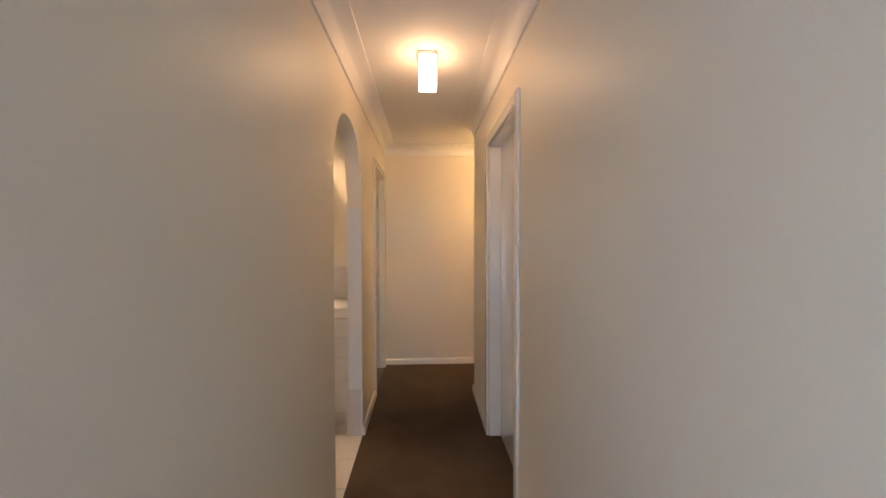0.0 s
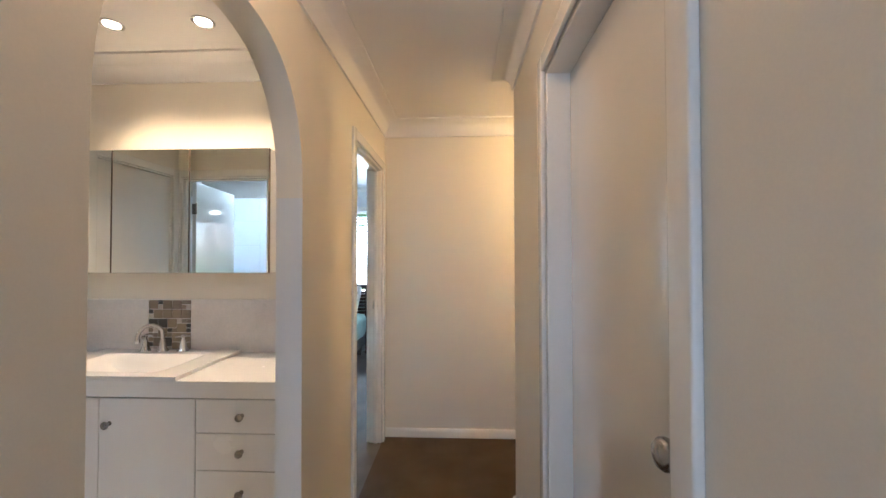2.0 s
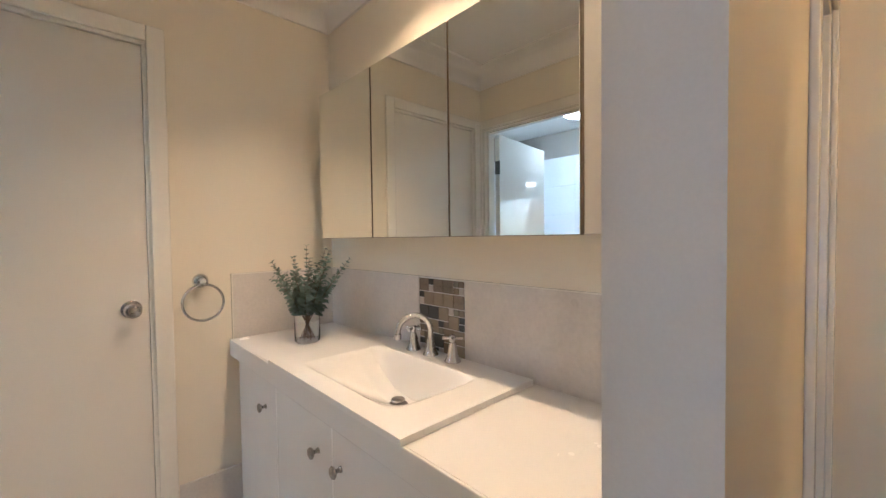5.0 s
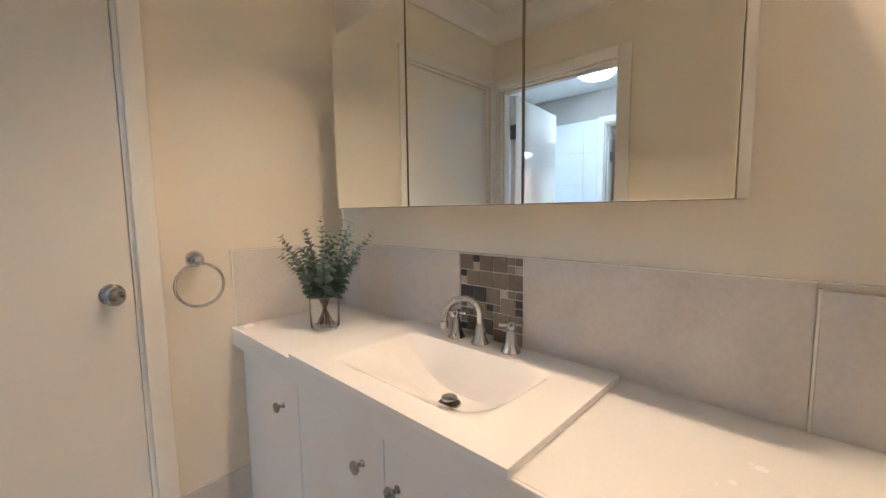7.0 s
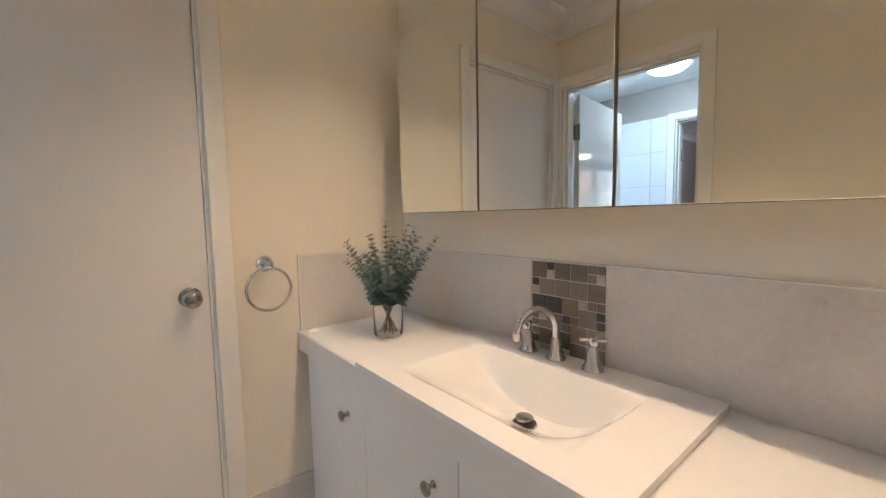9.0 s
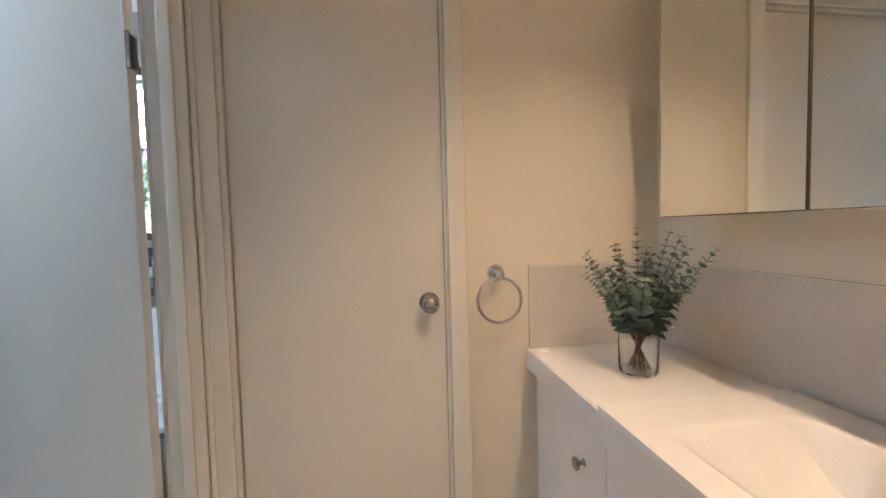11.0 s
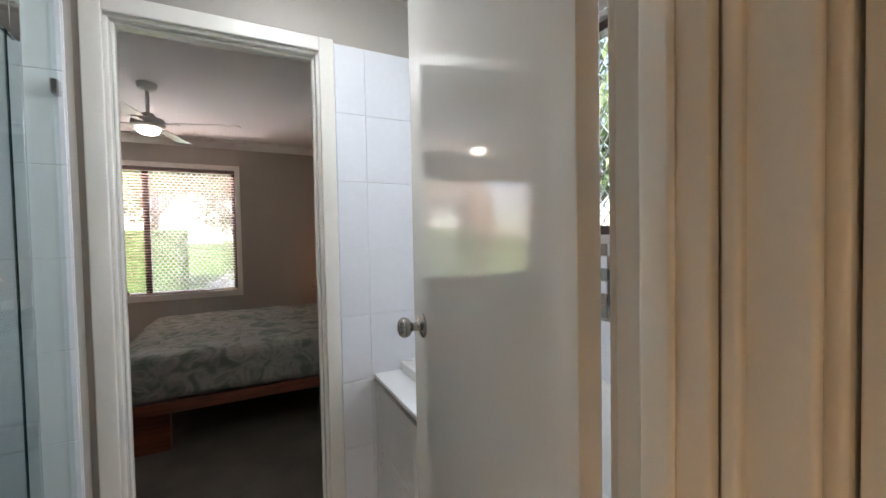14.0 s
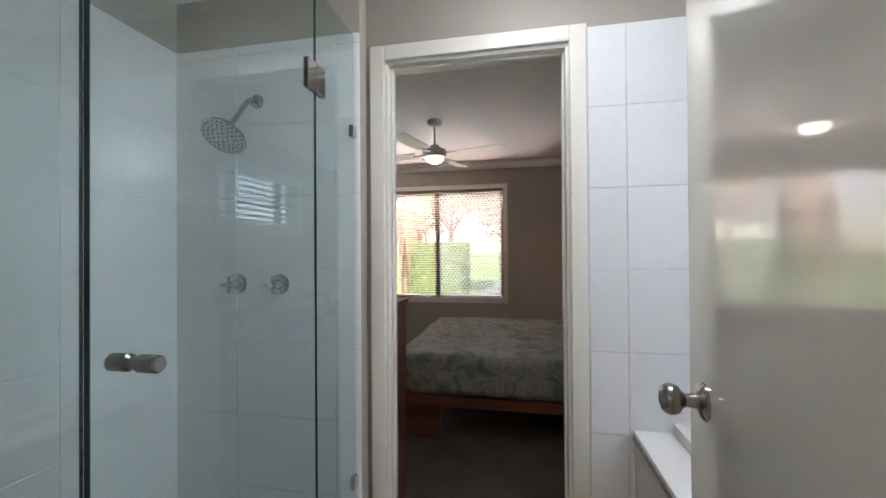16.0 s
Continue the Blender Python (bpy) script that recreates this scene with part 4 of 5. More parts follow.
# shower rose and taps
RX = -0.89
ob = thing("shower_rose", "chrome wall-mounted shower rose on an angled arm", "shower head")
yw = SHY + 0.011
part("flange", lathe([(0.0, 0.0), (0.028, 0.0), (0.026, 0.008), (0.014, 0.014), (0.0, 0.015)], 24, "Y"), CHROME, ob, smooth=True, loc=pose(RX, yw, 1.89))
part("arm", tube([(RX, yw + 0.008, 1.89), (RX, yw + 0.035, 1.885), (RX, yw + 0.06, 1.868), (RX, yw + 0.12, 1.785), (RX, yw + 0.16, 1.73)], 0.0095, 14), CHROME, ob, smooth=True)
rose = part("rose", lathe([(0.0, 0.03), (0.012, 0.03), (0.016, 0.012), (0.045, 0.006), (0.074, 0.003), (0.077, -0.003), (0.074, -0.009), (0.0, -0.009)], 40), CHROME, ob, smooth=True, loc=pose(RX, yw + 0.178, 1.705, 38, 0, 0))
bm = bmesh.new()
for r, n in ((0.018, 6), (0.036, 12), (0.05, 18), (0.065, 24)):
    for i in range(n):
        a = 2 * math.pi * i / n
        lathe([(0.0, -0.0118), (0.0024, -0.0115), (0.003, -0.009)], 6, "Z", bm, (r * math.cos(a), r * math.sin(a), 0))
part("nozzles", bm, DARK, rose, "small dark rubber nozzles")
tp = None
for kx in (-0.80, -0.985):
    m = pose(kx, yw, 1.172)
    if tp:
        copy_thing(tp, m)
        continue
    tp = thing("shower_tap", "chrome cross-handle shower tap on a round plate", "tap", m, "shower taps")
    part("plate", lathe([(0.0, 0.0), (0.041, 0.0), (0.041, 0.004), (0.036, 0.009), (0.02, 0.014), (0.016, 0.03), (0.014, 0.045), (0.0, 0.046)], 32, "Y"), CHROME, tp, smooth=True)
    bm = tube([(-0.033, 0.052, 0), (0.033, 0.052, 0)], 0.005, 10)
    tube([(0, 0.052, -0.033), (0, 0.052, 0.033)], 0.005, 10, bm)
    lathe([(0.0, 0.04), (0.011, 0.04), (0.011, 0.06), (0.0, 0.064)], 18, "Y", bm)
    part("cross_handle", bm, CHROME, tp, smooth=True)
# ceiling light
ob = thing("ceiling_light", "lit round opal glass ceiling light", "ceiling light", pose(-1.95, 1.12, 2.33))
part("rim", lathe([(0.0, 0.0), (0.15, 0.0), (0.15, -0.018), (0.135, -0.02), (0.0, -0.02)], 40), TRIM, ob, "white metal rim", True)
part("bowl", lathe([(0.135, -0.021), (0.128, -0.04), (0.1, -0.06), (0.06, -0.072), (0.0, -0.077)], 40), BATHGLOW, ob, "opal glass bowl, lit", True)
# floors
for nm, x0, x1, y0, y1 in (("lobby", LX, HL, BY1, VY), ("bathroom", HX + 0.05, SHX, BB, BY1)):
    ft = thing("floor_tiles_" + nm, "pale square ceramic floor tiles", "floor tiles", kind="structure")
    w = 0.3
    sh_ = {}
    for i in range(math.ceil((x1 - x0) / w)):
        for j in range(math.ceil((y1 - y0) / w)):
            u0, u1, v0, v1 = x1 - (i + 1) * w, x1 - i * w, y0 + j * w, min(y1, y0 + (j + 1) * w)
            u0 = max(u0, x0)
            key = (round(u1 - u0, 3), round(v1 - v0, 3))
            if min(key) < 0.02:
                continue
            if key not in sh_:
                sh_[key] = part("tile", bbox(0.0015, key[0] - 0.0015, 0.0015, key[1] - 0.0015, -0.006, 0.0, 0.0015, 1), FLOORTILE, ft, loc=pose(u0, v0, 0.0))
            else:
                o = new("tile", sh_[key].data)
                o.parent, o.matrix_basis = ft, pose(u0, v0, 0.0)

# ---- windows ----
def window(name, axis, p_in, p_out, hole, label, mullions=(), slats=0.0, slat_m=BROWNBLIND, tilt=20, mesh=True, frame_m=DARK, trim=True, blind_in=0.035):
    """A metal window in a hole of a wall, with timber trim inside, a venetian blind and a diamond security screen outside."""
    a0, a1, z0, z1 = hole
    s = 1 if p_in > p_out else -1
    ob = thing(name, label, "window", kind="structure")

    def b(nm, u0, u1, v0, v1, w0, w1, m, par=ob, bev=0.002, lab=""):
        v0, v1 = sorted((v0, v1))
        return part(nm, bbox(*((v0, v1, u0, u1) if axis == "x" else (u0, u1, v0, v1)), w0, w1, bev), m, par, lab)
    mid = p_out + s * 0.06
    f = 0.035
    for u0, u1, w0, w1 in ((a0, a0 + f, z0, z1), (a1 - f, a1, z0, z1), (a0 + f, a1 - f, z0, z0 + f), (a0 + f, a1 - f, z1 - f, z1)):
        b("window_frame", u0, u1, mid - 0.03, mid + 0.03, w0, w1, frame_m)
    for u in mullions:
        b("mullion", u - 0.028, u + 0.028, mid - 0.028, mid + 0.028, z0 + f, z1 - f, frame_m)
    us = [a0 + f, *mullions, a1 - f]
    for u0, u1 in zip(us, us[1:]):
        g = b("pane", u0 + 0.002, u1 - 0.002, mid - 0.002, mid + 0.002, z0 + f + 0.002, z1 - f - 0.002, CLEAR, ob, 0, "clear glass")
        g.visible_shadow = False
    if trim:
        t, d = 0.055, 0.014
        for u0, u1, w0, w1 in ((a0 - t, a0, z0 - t, z1 + t), (a1, a1 + t, z0 - t, z1 + t), (a0, a1, z0 - t, z0), (a0, a1, z1, z1 + t)):
            b("trim", u0, u1, p_in, p_in + s * d, w0, w1, TRIM, ob, 0.003)
        b("window_sill", a0, a1, mid + s * 0.031, p_in + s * 0.02, z0 - 0.004, z0 + 0.012, TRIM, ob, 0.003)
    if mesh:
        if mullions:
            a1 = mullions[0]
        bm = bmesh.new()
        c, y = 0.05, p_out + s * 0.012
        w, h = a1 - a0, z1 - z0
        k = -int(h / c / 1.3) - 1
        while k * c < w:
            for up in (1, -1):
                # clip a slanted bar to the opening
                u0, u1 = max(a0, a0 + k * c), min(a1, a0 + k * c + h / 1.3)
                if u1 - u0 > 0.01:
                    w0, w1 = (u0 - a0 - k * c) * 1.3, (u1 - a0 - k * c) * 1.3
                    e0, e1 = (z0 + w0, z0 + w1) if up > 0 else (z1 - w0, z1 - w1)
                    pa, pb = ((y, u0, e0), (y, u1, e1)) if axis == "x" else ((u0, y, e0), (u1, y, e1))
                    tube([pa, pb], 0.003, 4, bm)
            k += 1
        a1 = hole[1]
        sc = thing("security_screen", "diamond mesh security screen outside a window", "screen")
        tagged(part("mesh", bm, MESHMAT, sc), kind="stuff")
    if slats:
        bl = thing("venetian_blind", "venetian blind with open slats inside a window", "blind")
        pb = p_in - s * blind_in
        v0, v1 = sorted((pb - 0.018, pb + 0.018))
        part("head_rail", bbox(*((v0, v1, a0 + 0.004, a1 - 0.004) if axis == "x" else (a0 + 0.004, a1 - 0.004, v0, v1)), z1 - 0.04, z1 - 0.004, 0.003), slat_m, bl, "head rail")
        part("bottom_rail", bbox(*((v0 + 0.004, v1 - 0.004, a0 + 0.006, a1 - 0.006) if axis == "x" else (a0 + 0.006, a1 - 0.006, v0 + 0.004, v1 - 0.004)), z0 + 0.015, z0 + 0.03, 0.002), slat_m, bl, "bottom rail")
        n = int((z1 - z0 - 0.09) / slats)
        me = None
        for i in range(n):
            z = z0 + 0.05 + i * slats
            if axis == "x":
                loc = pose(pb, 0, z, 0, tilt, 0)
            else:
                loc = pose(0, pb, z, tilt, 0, 0)
            if me is None:
                bm = bmesh.new()
                hw = slats * 0.55
                if axis == "x":
                    box(bm, -hw, hw, a0 + 0.006, a1 - 0.006, -0.0008, 0.0008)
                else:
                    box(bm, a0 + 0.006, a1 - 0.006, -hw, hw, -0.0008, 0.0008)
                me = part("slat", bm, slat_m, bl, loc=loc)
            else:
                o = new("slat", me.data)
                o.parent, o.matrix_basis = bl, loc
        for u in (a0 + 0.14, (a0 + a1) / 2, a1 - 0.14):
            pa = (pb + 0.0, u, z0 + 0.03) if axis == "x" else (u, pb, z0 + 0.03)
            pc = (pb + 0.0, u, z1 - 0.04) if axis == "x" else (u, pb, z1 - 0.04)
            part("ladder_cord", tube([pa, pc], 0.0011, 5), slat_m, bl)
    return ob


MUL = -0.862
window("window_bedroom", "y", FY, FY - 0.15, MW, "wide dark-framed sliding window with a pale timber surround", (MUL,), 0.03, BROWNBLIND, 14)
window("window_bedhead", "x", WX, WX - 0.15, BH, "high window over the bedhead with a white blind", (-1.52, -0.86), 0.05, BLIND, 36, mesh=False)
window("window_bathroom", "x", WX, WX - 0.15, BW, "dark-framed bathroom window with a security screen", (), 0, mesh=True, trim=False)
window("window_second_bedroom", "y", SY, SY + 0.15, SW, "dark-framed bedroom window with a blind", (-1.55,), 0.045, BLIND, 22)
# added window, out of view, that fits the entry fill lamp
window("window_entry_added", "y", -0.75, -0.85, (-0.36, 0.36, 0.1, 2.1), "unseen tall window added around the fill lamp", (), 0, mesh=False)

# ---- bedroom ----
def soft_block(x0, x1, y0, y1, z0, z1, r=0.06, puff=0.0, amp=0.006, freq=6.0, seed=0, n=(40, 32, 8)):
    """A padded block: a fine grid with rounded edges, sagging and creased."""
    bm = bmesh.new()
    box(bm, x0, x1, y0, y1, z0, z1)
    soften(bm, r, 5)
    bmesh.ops.triangulate(bm, faces=bm.faces)
    for _ in range(5):
        long = [e for e in bm.edges if e.calc_length() > 0.09]
        if not long:
            break
        bmesh.ops.subdivide_edges(bm, edges=long, cuts=1, use_grid_fill=False)
        bmesh.ops.triangulate(bm, faces=[f for f in bm.faces if len(f.verts) > 3])
    bm.normal_update()
    for v in bm.verts:
        q = v.co * freq + Vector((seed, seed * 2.3, 0))
        v.co += v.normal * amp * (noise.noise(q) + 0.5 * noise.noise(q * 2.7))
        if puff:
            u, w = (v.co.x - x0) / (x1 - x0) * 2 - 1, (v.co.y - y0) / (y1 - y0) * 2 - 1
            v.co.z += puff * (1 - u * u) * (1 - w * w) * (1 if v.co.z > (z0 + z1) / 2 else 0.2)
    return bm


COVER = printed("patterned_bedcover", [(0.14, 0.155, 0.13), (0.22, 0.225, 0.19), (0.30, 0.29, 0.25), (0.20, 0.20, 0.165)], 7)
PILLOW = printed("patterned_pillowcase", [(0.30, 0.27, 0.25), (0.50, 0.46, 0.42), (0.38, 0.34, 0.32)], 10)
bd = thing("bed", "low red-brown timber bed with a wide side rail", "bed")
HX0, HX1, BYF, BYN = WX + 0.10, -1.045, -2.10, -0.555
part("rail", bbox(HX0, HX1 - 0.03, BYN - 0.03, BYN + 0.01, 0.255, 0.325, 0.004), WOODRED, bd)
part("rail", bbox(HX0, HX1 - 0.03, BYF - 0.01, BYF + 0.03, 0.255, 0.325, 0.004), WOODRED, bd)
part("end_rail", bbox(HX1 - 0.07, HX1 - 0.03, BYF + 0.03, BYN - 0.03, 0.255, 0.325, 0.004), WOODRED, bd)
part("slat_base", bbox(HX0, HX1 - 0.07, BYF + 0.03, BYN - 0.03, 0.29, 0.315, 0.002), WOODDARK, bd)
for q in ((HX1 - 0.31, HX1 - 0.02, BYN - 0.14, BYN - 0.07), (HX1 - 0.31, HX1 - 0.02, BYF + 0.07, BYF + 0.14), (HX0 + 0.02, HX0 + 0.31, BYN - 0.14, BYN - 0.07), (HX0 + 0.02, HX0 + 0.31, BYF + 0.07, BYF + 0.14)):
    part("foot_block", bbox(*q, 0.0, 0.254, 0.003), WOODRED, bd)
part("headboard", bbox(WX + 0.03, HX0, BYF - 0.06, BYN + 0.04, 0.0, 0.86, 0.006), WOODRED, bd)
ob = thing("bedspread", "patterned grey-green bedcover over a mattress", "bedspread")
part("cover", soft_block(HX0 + 0.01, HX1, BYF - 0.015, BYN + 0.02, 0.326, 0.60, 0.07, 0.03, 0.011, 5.0, 2), COVER, ob, smooth=True)
for k, (yy, rz) in enumerate(((-0.98, 8), (-1.68, -6))):
    ob = thing("pillow", "patterned grey and cream pillow on the bed", "pillow", pose(WX + 0.33, yy, 0.73, 0, -38, rz), "bed pillows")
    part("case", soft_block(-0.24, 0.24, -0.33, 0.33, -0.05, 0.05, 0.045, 0.03, 0.012, 5, 3 + k), PILLOW, ob, smooth=True)
# chest of drawers beside the doorway
ch_ = thing("chest_of_drawers", "tall red-brown timber chest of drawers beside the doorway", "chest of drawers")
KX0, KX1, KY0, KY1, KH = -1.31, -0.62, -0.035, 0.455, 1.045
part("carcass", bbox(KX0 + 0.012, KX1 - 0.012, KY0 + 0.02, KY1, 0.0, KH - 0.022, 0.003), WOODUP, ch_)
part("top", bbox(KX0, KX1, KY0, KY1, KH - 0.022, KH, 0.005), WOODRED, ch_)
for i in range(5):
    z = 0.09 + i * 0.185
    dr = part("drawer_front", bbox(KX0 + 0.03, KX1 - 0.03, KY0 + 0.003, KY0 + 0.019, z, z + 0.175, 0.003), WOODRED, ch_)
    part("knob", lathe([(0.0, 0.003), (0.008, 0.003), (0.008, -0.01), (0.014, -0.016), (0.012, -0.024), (0.0, -0.026)], 16, "Y"), SATIN, dr, smooth=True, loc=pose((KX0 + KX1) / 2, KY0 + 0.001, z + 0.09))
# bedside table, lamp and candles
TX, TYB = -2.74, -2.50
tb = thing("bedside_table", "red-brown timber bedside table", "bedside table", pose(TX, TYB, 0))
part("top", bbox(-0.23, 0.23, -0.2, 0.2, 0.70, 0.725, 0.005), WOODRED, tb)
part("carcass", bbox(-0.21, 0.21, -0.18, 0.18, 0.12, 0.699, 0.003), WOODUP, tb)
part("drawer_front", bbox(-0.19, 0.19, 0.181, 0.197, 0.52, 0.68, 0.003), WOODRED, tb)
for lx in (-0.18, 0.18):
    for ly in (-0.15, 0.15):
        part("leg", bbox(lx - 0.02, lx + 0.02, ly - 0.02, ly + 0.02, 0, 0.12, 0.003), WOODUP, tb)
lp = thing("table_lamp", "lit bedside lamp with a flared cream fabric shade", "lamp", pose(TX - 0.08, TYB - 0.03, 0.7255))
part("stand", lathe([(0.0, 0.0), (0.06, 0.0), (0.06, 0.012), (0.03, 0.025), (0.014, 0.05), (0.018, 0.11), (0.012, 0.17), (0.010, 0.25), (0.0, 0.25)], 24), CAND, lp, "slim pale lamp base", True)
part("shade", lathe([(0.11, 0.24), (0.095, 0.265), (0.075, 0.31), (0.06, 0.36), (0.052, 0.395), (0.050, 0.395), (0.058, 0.36), (0.073, 0.31), (0.093, 0.265), (0.108, 0.24), (0.11, 0.24)], 32), SHADEGLOW, lp, "glowing fabric shade", True)
for cx, cy in ((0.1, 0.08), (0.16, 0.0)):
    ob = thing("candle", "short cream pillar candle on the bedside table", "candle", pose(TX + cx, TYB + cy, 0.7255), "bedside candles")
    part("wax", lathe([(0.0, 0.0), (0.034, 0.0), (0.035, 0.004), (0.035, 0.07), (0.031, 0.074), (0.0, 0.07)], 24), CAND, ob, smooth=True)
# ceiling fan
FANM = mat("white_fan_enamel", (0.72, 0.71, 0.68), 0.3, vary=0.03)
fn = thing("ceiling_fan", "white four-blade ceiling fan with a lit bowl lamp", "ceiling fan", pose(-1.2, -1.25, CZ))
part("canopy", lathe([(0.0, 0.0), (0.062, 0.0), (0.064, -0.012), (0.055, -0.04), (0.03, -0.055), (0.0, -0.055)], 28), FANM, fn, smooth=True)
part("rod", tube([(0, 0, -0.05), (0, 0, -0.25)], 0.012, 12), FANM, fn, smooth=True)
part("motor", lathe([(0.0, -0.21), (0.035, -0.215), (0.05, -0.24), (0.095, -0.255), (0.105, -0.275), (0.105, -0.302), (0.09, -0.315), (0.0, -0.318)], 32), FANM, fn, smooth=True)
part("bowl", lathe([(0.072, -0.318), (0.074, -0.330), (0.064, -0.350), (0.04, -0.364), (0.0, -0.369)], 32), FANGLOW, fn, "opal glass lamp bowl, lit", True)
bl = None
for i in range(4):
    loc = pose(0, 0, -0.29, 0, 0, 75 + 90 * i)
    if bl:
        o = new("blade", bl.data)
        o.parent, o.matrix_basis = fn, loc
        continue
    bm = bmesh.new()
    box(bm, 0.1, 0.2, -0.02, 0.02, -0.004, 0.004)
    vs, _ = box(bm, 0.17, 0.60, -0.052, 0.052, 0.004, 0.010)
    for v in vs:
        v.co.z += v.co.y * 0.2
        if v.co.x > 0.5:
            v.co.y *= 1.25
    soften(bm, 0.003, 2)
    bl = part("blade", bm, FANM, fn, loc=loc)

# ---- second bedroom ----
MINT = mat("mint_green_cotton", (0.36, 0.47, 0.42), 0.85, vary=0.08, scale=5, fine=500, bump=0.3, spec=0.2)
WHITEC = printed("pale_printed_pillowcase", [(0.62, 0.62, 0.60), (0.70, 0.70, 0.68), (0.46, 0.52, 0.50)], 12)
QX0, QX1, QY0, QY1 = -2.75, -1.22, 5.10, 7.04
b2 = thing("bed", "dark brown timber bed with a louvred headboard", "bed")
part("base", bbox(QX0, QX1, QY0, QY1, 0.14, 0.28, 0.006), WOODDARK, b2)
for q in ((QX0 + 0.04, QY0 + 0.04), (QX1 - 0.1, QY0 + 0.04), (QX0 + 0.04, QY1 - 0.1), (QX1 - 0.1, QY1 - 0.1)):
    part("leg", bbox(q[0], q[0] + 0.06, q[1], q[1] + 0.06, 0, 0.139, 0.004), WOODDARK, b2)
for x in (QX0 - 0.05, QX1 - 0.01):
    part("post", bbox(x, x + 0.06, QY1 + 0.005, QY1 + 0.06, 0, 0.98, 0.004), WOODDARK, b2)
part("top_rail", bbox(QX0 + 0.01, QX1 - 0.01, QY1 + 0.008, QY1 + 0.055, 0.915, 0.98, 0.004), WOODDARK, b2)
sl = None
for i in range(12):
    z = 0.34 + i * 0.048
    if sl:
        o = new("louvre", sl.data)
        o.parent, o.matrix_basis = b2, pose(0, QY1 + 0.03, z, 28, 0, 0)
        continue
    bm = bmesh.new()
    box(bm, QX0 + 0.012, QX1 - 0.012, -0.006, 0.006, -0.019, 0.019)
    sl = part("louvre", bm, WOODDARK, b2, loc=pose(0, QY1 + 0.03, z, 28, 0, 0))
ob = thing("duvet", "mint green duvet over a bed", "duvet")
part("cover", soft_block(QX0 - 0.06, QX1 + 0.06, QY0 - 0.04, QY1 - 0.12, 0.285, 0.60, 0.1, 0.05, 0.016, 4.0, 7), MINT, ob, smooth=True)
for k, px in enumerate((-2.36, -1.60)):
    ob = thing("pillow", "pale printed pillow leaning on the headboard", "pillow", pose(px, QY1 - 0.16, 0.77, 52, 0, 4 - 7 * k), "second bed pillows")
    part("case", soft_block(-0.33, 0.33, -0.22, 0.22, -0.05, 0.05, 0.045, 0.035, 0.012, 5, 12 + k), WHITEC, ob, smooth=True)

# ---- outside ----
GRASS = mat("mown_grass", (0.10, 0.16, 0.045), 0.9, vary=0.3, scale=0.8, fine=40, bump=0.5, dist=0.02)
PAVE = mat("pale_concrete_path", (0.38, 0.37, 0.36), 0.85, vary=0.12, scale=2, fine=60, bump=0.2)
BARK = mat("grey_brown_bark", (0.22, 0.15, 0.10), 0.9, vary=0.3, scale=6, fine=60, bump=0.6, dist=0.01)
HEDGE = mat("hedge_leaf", (0.11, 0.19, 0.045), 0.55, vary=0.35, scale=9, fine=200, bump=0.0)
FOL = mat("tree_leaf", (0.11, 0.17, 0.05), 0.55, vary=0.35, scale=5, fine=200, bump=0.0)
DRYF = mat("dry_palm_frond", (0.24, 0.15, 0.085), 0.8, vary=0.3, scale=5, fine=100, bump=0.0)
bm = bmesh.new()
bmesh.ops.create_grid(bm, x_segments=8, y_segments=8, size=400, matrix=Matrix.Translation((0, 0, -0.35)))
tagged(link("ground", bm, GRASS), "mown green lawn round the house", "ground", kind="structure")
bm = bmesh.new()
box(bm, -6, 4.5, FY - 7.8, FY - 4.6, -0.36, -0.335)
tagged(link("road", bm, PAVE), "pale concrete driveway across the garden", "road", kind="structure")


def leaves(bm, centre, radii, n, size, flat=False):
    for _ in range(n):
        if flat:
            p = [random.uniform(-1, 1) for _ in range(3)]
            k = random.randrange(3)
            p[k] = random.choice((-1, 1)) * random.uniform(0.9, 1.0)
        else:
            v = Vector((random.gauss(0, 1), random.gauss(0, 1), random.gauss(0, 1))).normalized() * random.uniform(0.55, 1.05)
            p = list(v)
        c = Vector(centre) + Vector((p[0] * radii[0], p[1] * radii[1], p[2] * radii[2]))
        r = Euler((random.uniform(0, 6), random.uniform(0, 6), random.uniform(0, 6))).to_matrix()
        s = size * random.uniform(0.6, 1.3)
        bm.faces.new([bm.verts.new(c + r @ Vector(q)) for q in ((-s, 0, 0), (0, -s * 0.5, 0), (s, 0, 0), (0, s * 0.5, 0))])


random.seed(21)
for x0, x1, y0, y1, zt in ((-0.87, 0.26, FY - 3.5, FY - 2.6, 1.50), (-6.5, -1.2, FY - 9.4, FY - 8.4, 1.3)):
    hd = thing("hedge", "clipped bright green garden hedge", "hedge")
    bm = bmesh.new()
    leaves(bm, ((x0 + x1) / 2, (y0 + y1) / 2, zt / 2 - 0.2), ((x1 - x0) / 2, (y1 - y0) / 2, zt / 2 + 0.18), 9000, 0.03, True)
    tagged(part("foliage", bm, HEDGE, hd), kind="stuff")
    part("core", bbox(x0 + 0.08, x1 - 0.08, y0 + 0.08, y1 - 0.08, -0.35, zt - 0.1, 0), FOL, hd, "dark inner growth")


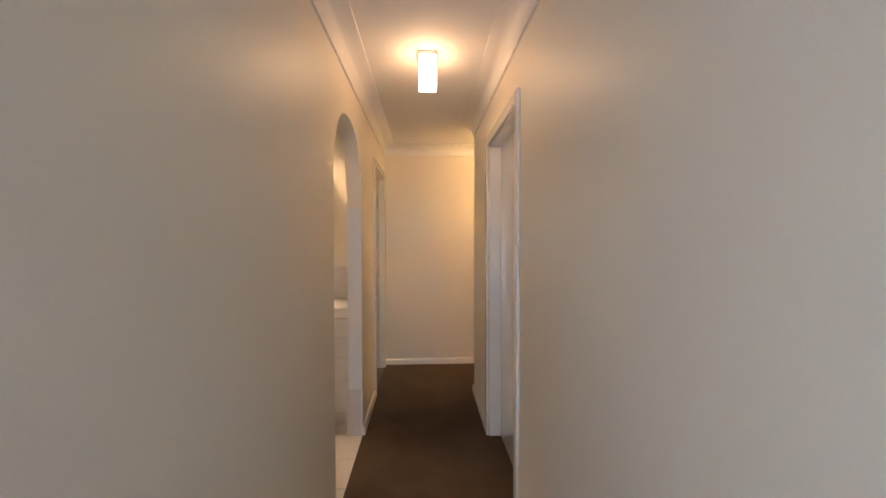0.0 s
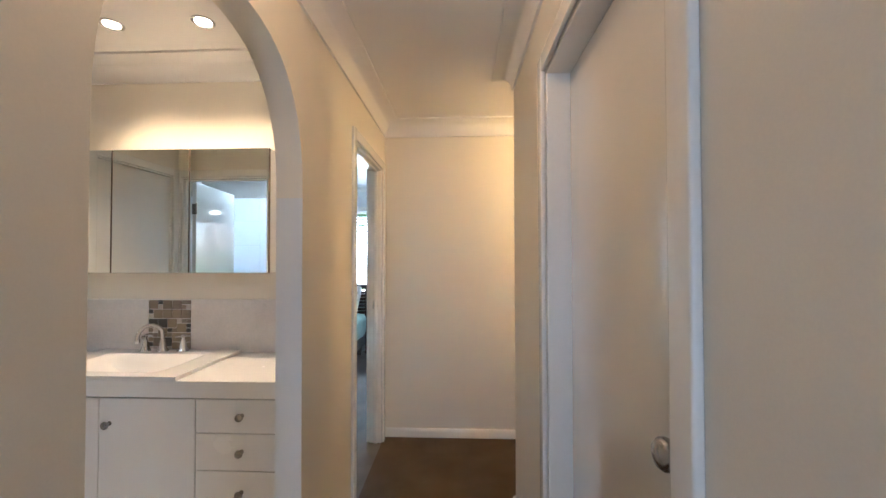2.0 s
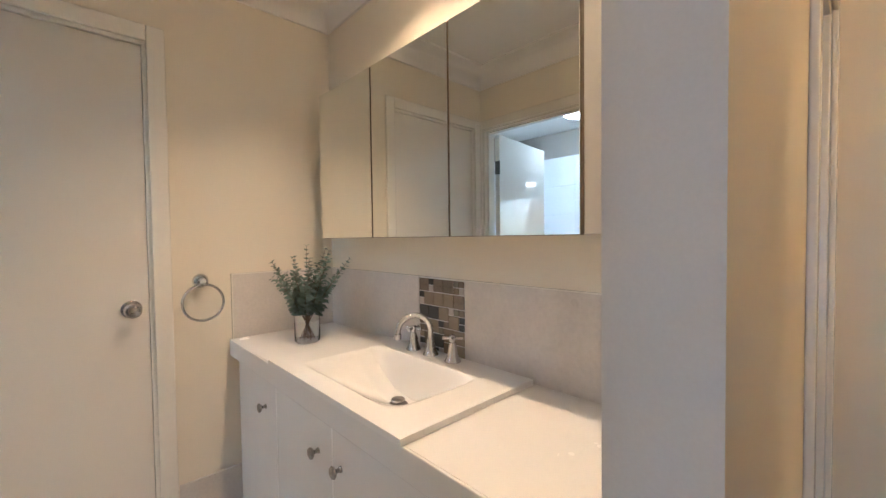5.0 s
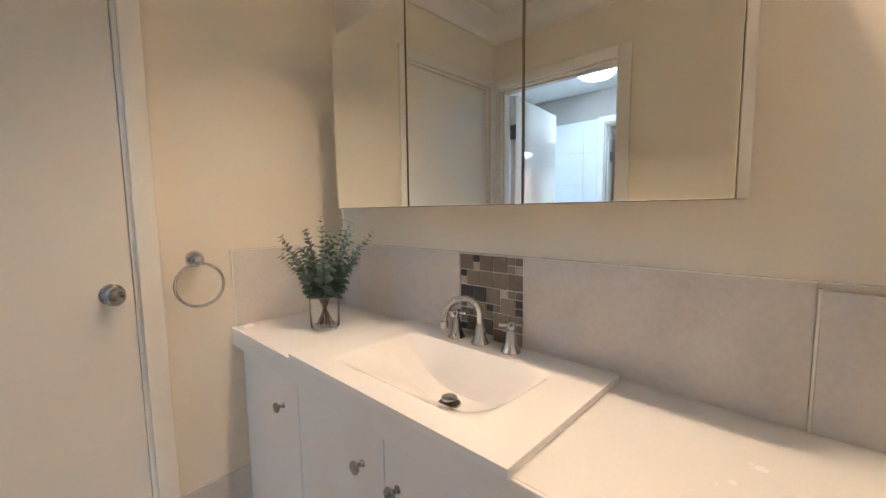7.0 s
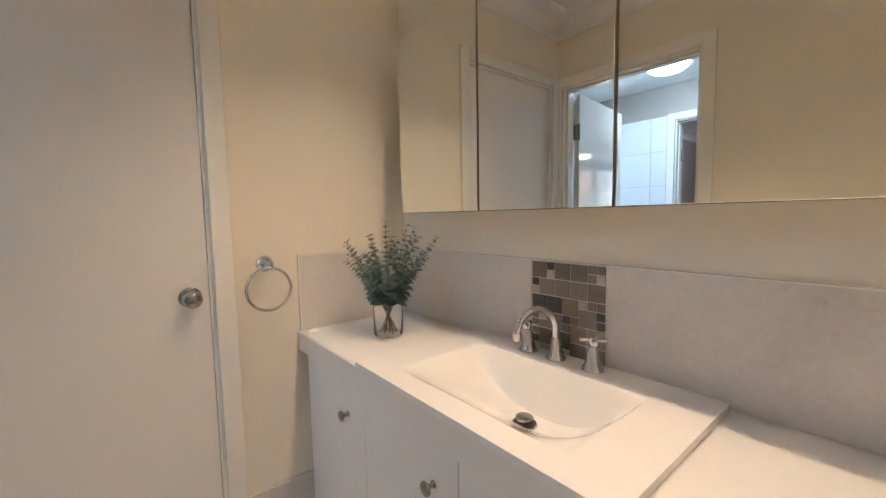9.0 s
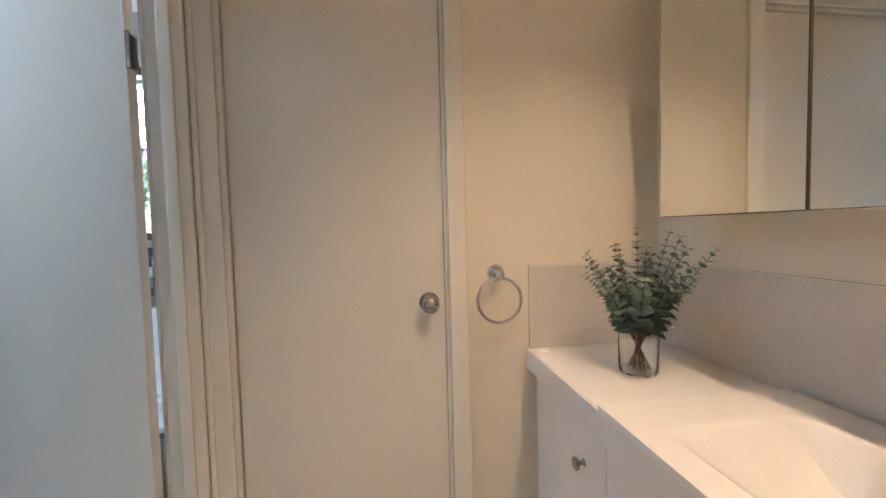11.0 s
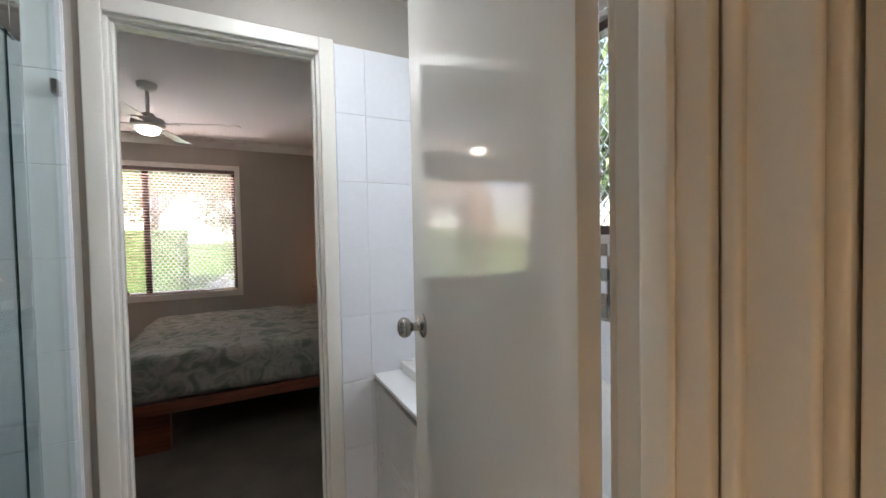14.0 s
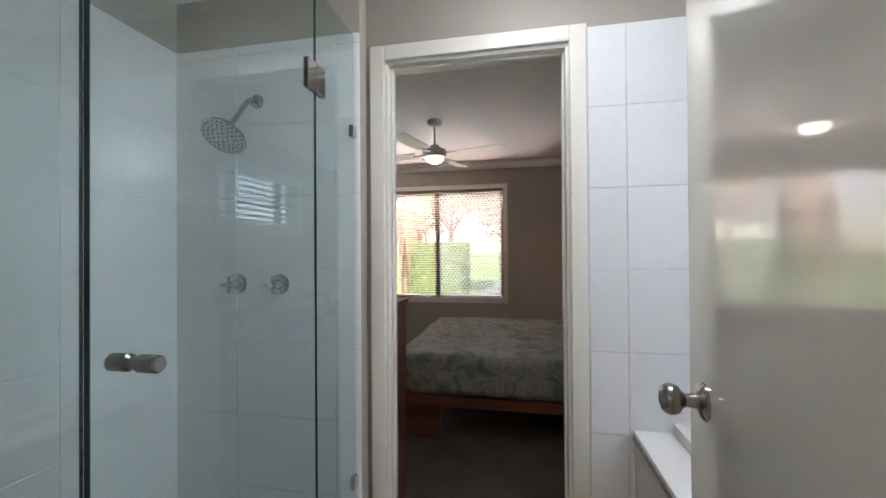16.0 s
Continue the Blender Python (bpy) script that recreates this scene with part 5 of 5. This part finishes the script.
def tree(x, y, h, r, label, n=2600):
    tr = thing("tree", label, "tree", pose(x, y, -0.35))
    part("trunk", tube([(0, 0, 0), (0.05, 0.03, h * 0.3), (-0.03, 0.05, h * 0.6), (0.02, 0, h * 0.85)], 0.16, 10, taper=0.3), BARK, tr, smooth=True)
    bm = bmesh.new()
    for k in range(7):
        a, rr = k * 2.4, r * random.uniform(0.3, 0.75)
        c = (rr * math.cos(a), rr * math.sin(a), h * random.uniform(0.55, 1.0))
        part("limb", tube([(0, 0, h * 0.4), (c[0] * 0.5, c[1] * 0.5, (h * 0.4 + c[2]) / 2 + 0.1), c], 0.05, 6, taper=0.3), BARK, tr)
        leaves(bm, c, (r * 0.55, r * 0.55, r * 0.46), n // 7, 0.105)
    tagged(part("crown", bm, FOL, tr), kind="stuff")


tree(-4.2, FY - 10, 5.5, 2.6, "broad leafy garden tree beyond the driveway", 11000)
tree(0.9, FY - 11.5, 6.0, 2.8, "broad leafy garden tree beyond the driveway", 11000)
tree(-2.6, FY - 12.5, 5.2, 2.9, "broad leafy garden tree beyond the driveway", 11000)
tree(-8.0, 5.6, 5.0, 2.2, "leafy tree beside the house", 4200)
tree(-6.8, -2.5, 4.6, 2.0, "leafy tree beside the house", 4200)
tree(-1.9, SY + 3.4, 4.6, 2.0, "leafy tree behind the house", 6000)
tree(0.2, SY + 4.5, 5.0, 2.2, "leafy tree behind the house", 6000)
sb = thing("shrub", "round grey-leaved garden shrub", "shrub", pose(-1.75, FY - 3.4, -0.35))
GREYLEAF = mat("grey_shrub_leaf", (0.27, 0.28, 0.31), 0.6, vary=0.25, scale=9, fine=200, bump=0.0)
bm = bmesh.new()
leaves(bm, (0, 0, 0.45), (0.72, 0.6, 0.62), 6000, 0.03)
tagged(part("foliage", bm, GREYLEAF, sb), kind="stuff")
part("stem", tube([(0, 0, 0), (0, 0, 0.6)], 0.03, 8), BARK, sb)
# palm with a skirt of dry fronds
pm = thing("palm_tree", "palm with a fibrous trunk and hanging dry fronds", "palm tree", pose(0.75, FY - 4.4, -0.35))
part("trunk", tube([(0, 0, 0), (0.02, 0, 1.0), (0, 0.02, 2.0), (0.03, 0, 3.2)], 0.20, 14, taper=0.8), BARK, pm, smooth=True)
bm, bg = bmesh.new(), bmesh.new()
for k in range(46):
    a = k * 2.39996
    dry = k % 2 == 0
    ln, drop = random.uniform(1.0, 1.9), (random.uniform(1.2, 2.2) if dry else random.uniform(0.2, 0.8))
    tgt = bm if dry else bg
    prev = None
    for i in range(8):
        t = i / 7
        rr = (0.18 + (0.35 if dry else ln) * t)
        c = Vector((rr * math.cos(a), rr * math.sin(a), (2.7 if dry else 3.3) + 0.35 * math.sin(t * 2.2) - drop * t * t))
        w = 0.09 * math.sin(math.pi * (0.08 + 0.9 * t))
        s = Vector((-math.sin(a), math.cos(a), 0.0)) * w
        cur = (tgt.verts.new(c - s + Vector((0, 0, -w * 0.6))), tgt.verts.new(c), tgt.verts.new(c + s + Vector((0, 0, -w * 0.6))))
        if prev:
            tgt.faces.new((prev[0], prev[1], cur[1], cur[0]))
            tgt.faces.new((prev[1], prev[2], cur[2], cur[1]))
        prev = cur
tagged(part("dry_fronds", bm, DRYF, pm, "hanging brown dry fronds"), kind="stuff")
tagged(part("green_fronds", bg, HEDGE, pm), kind="stuff")
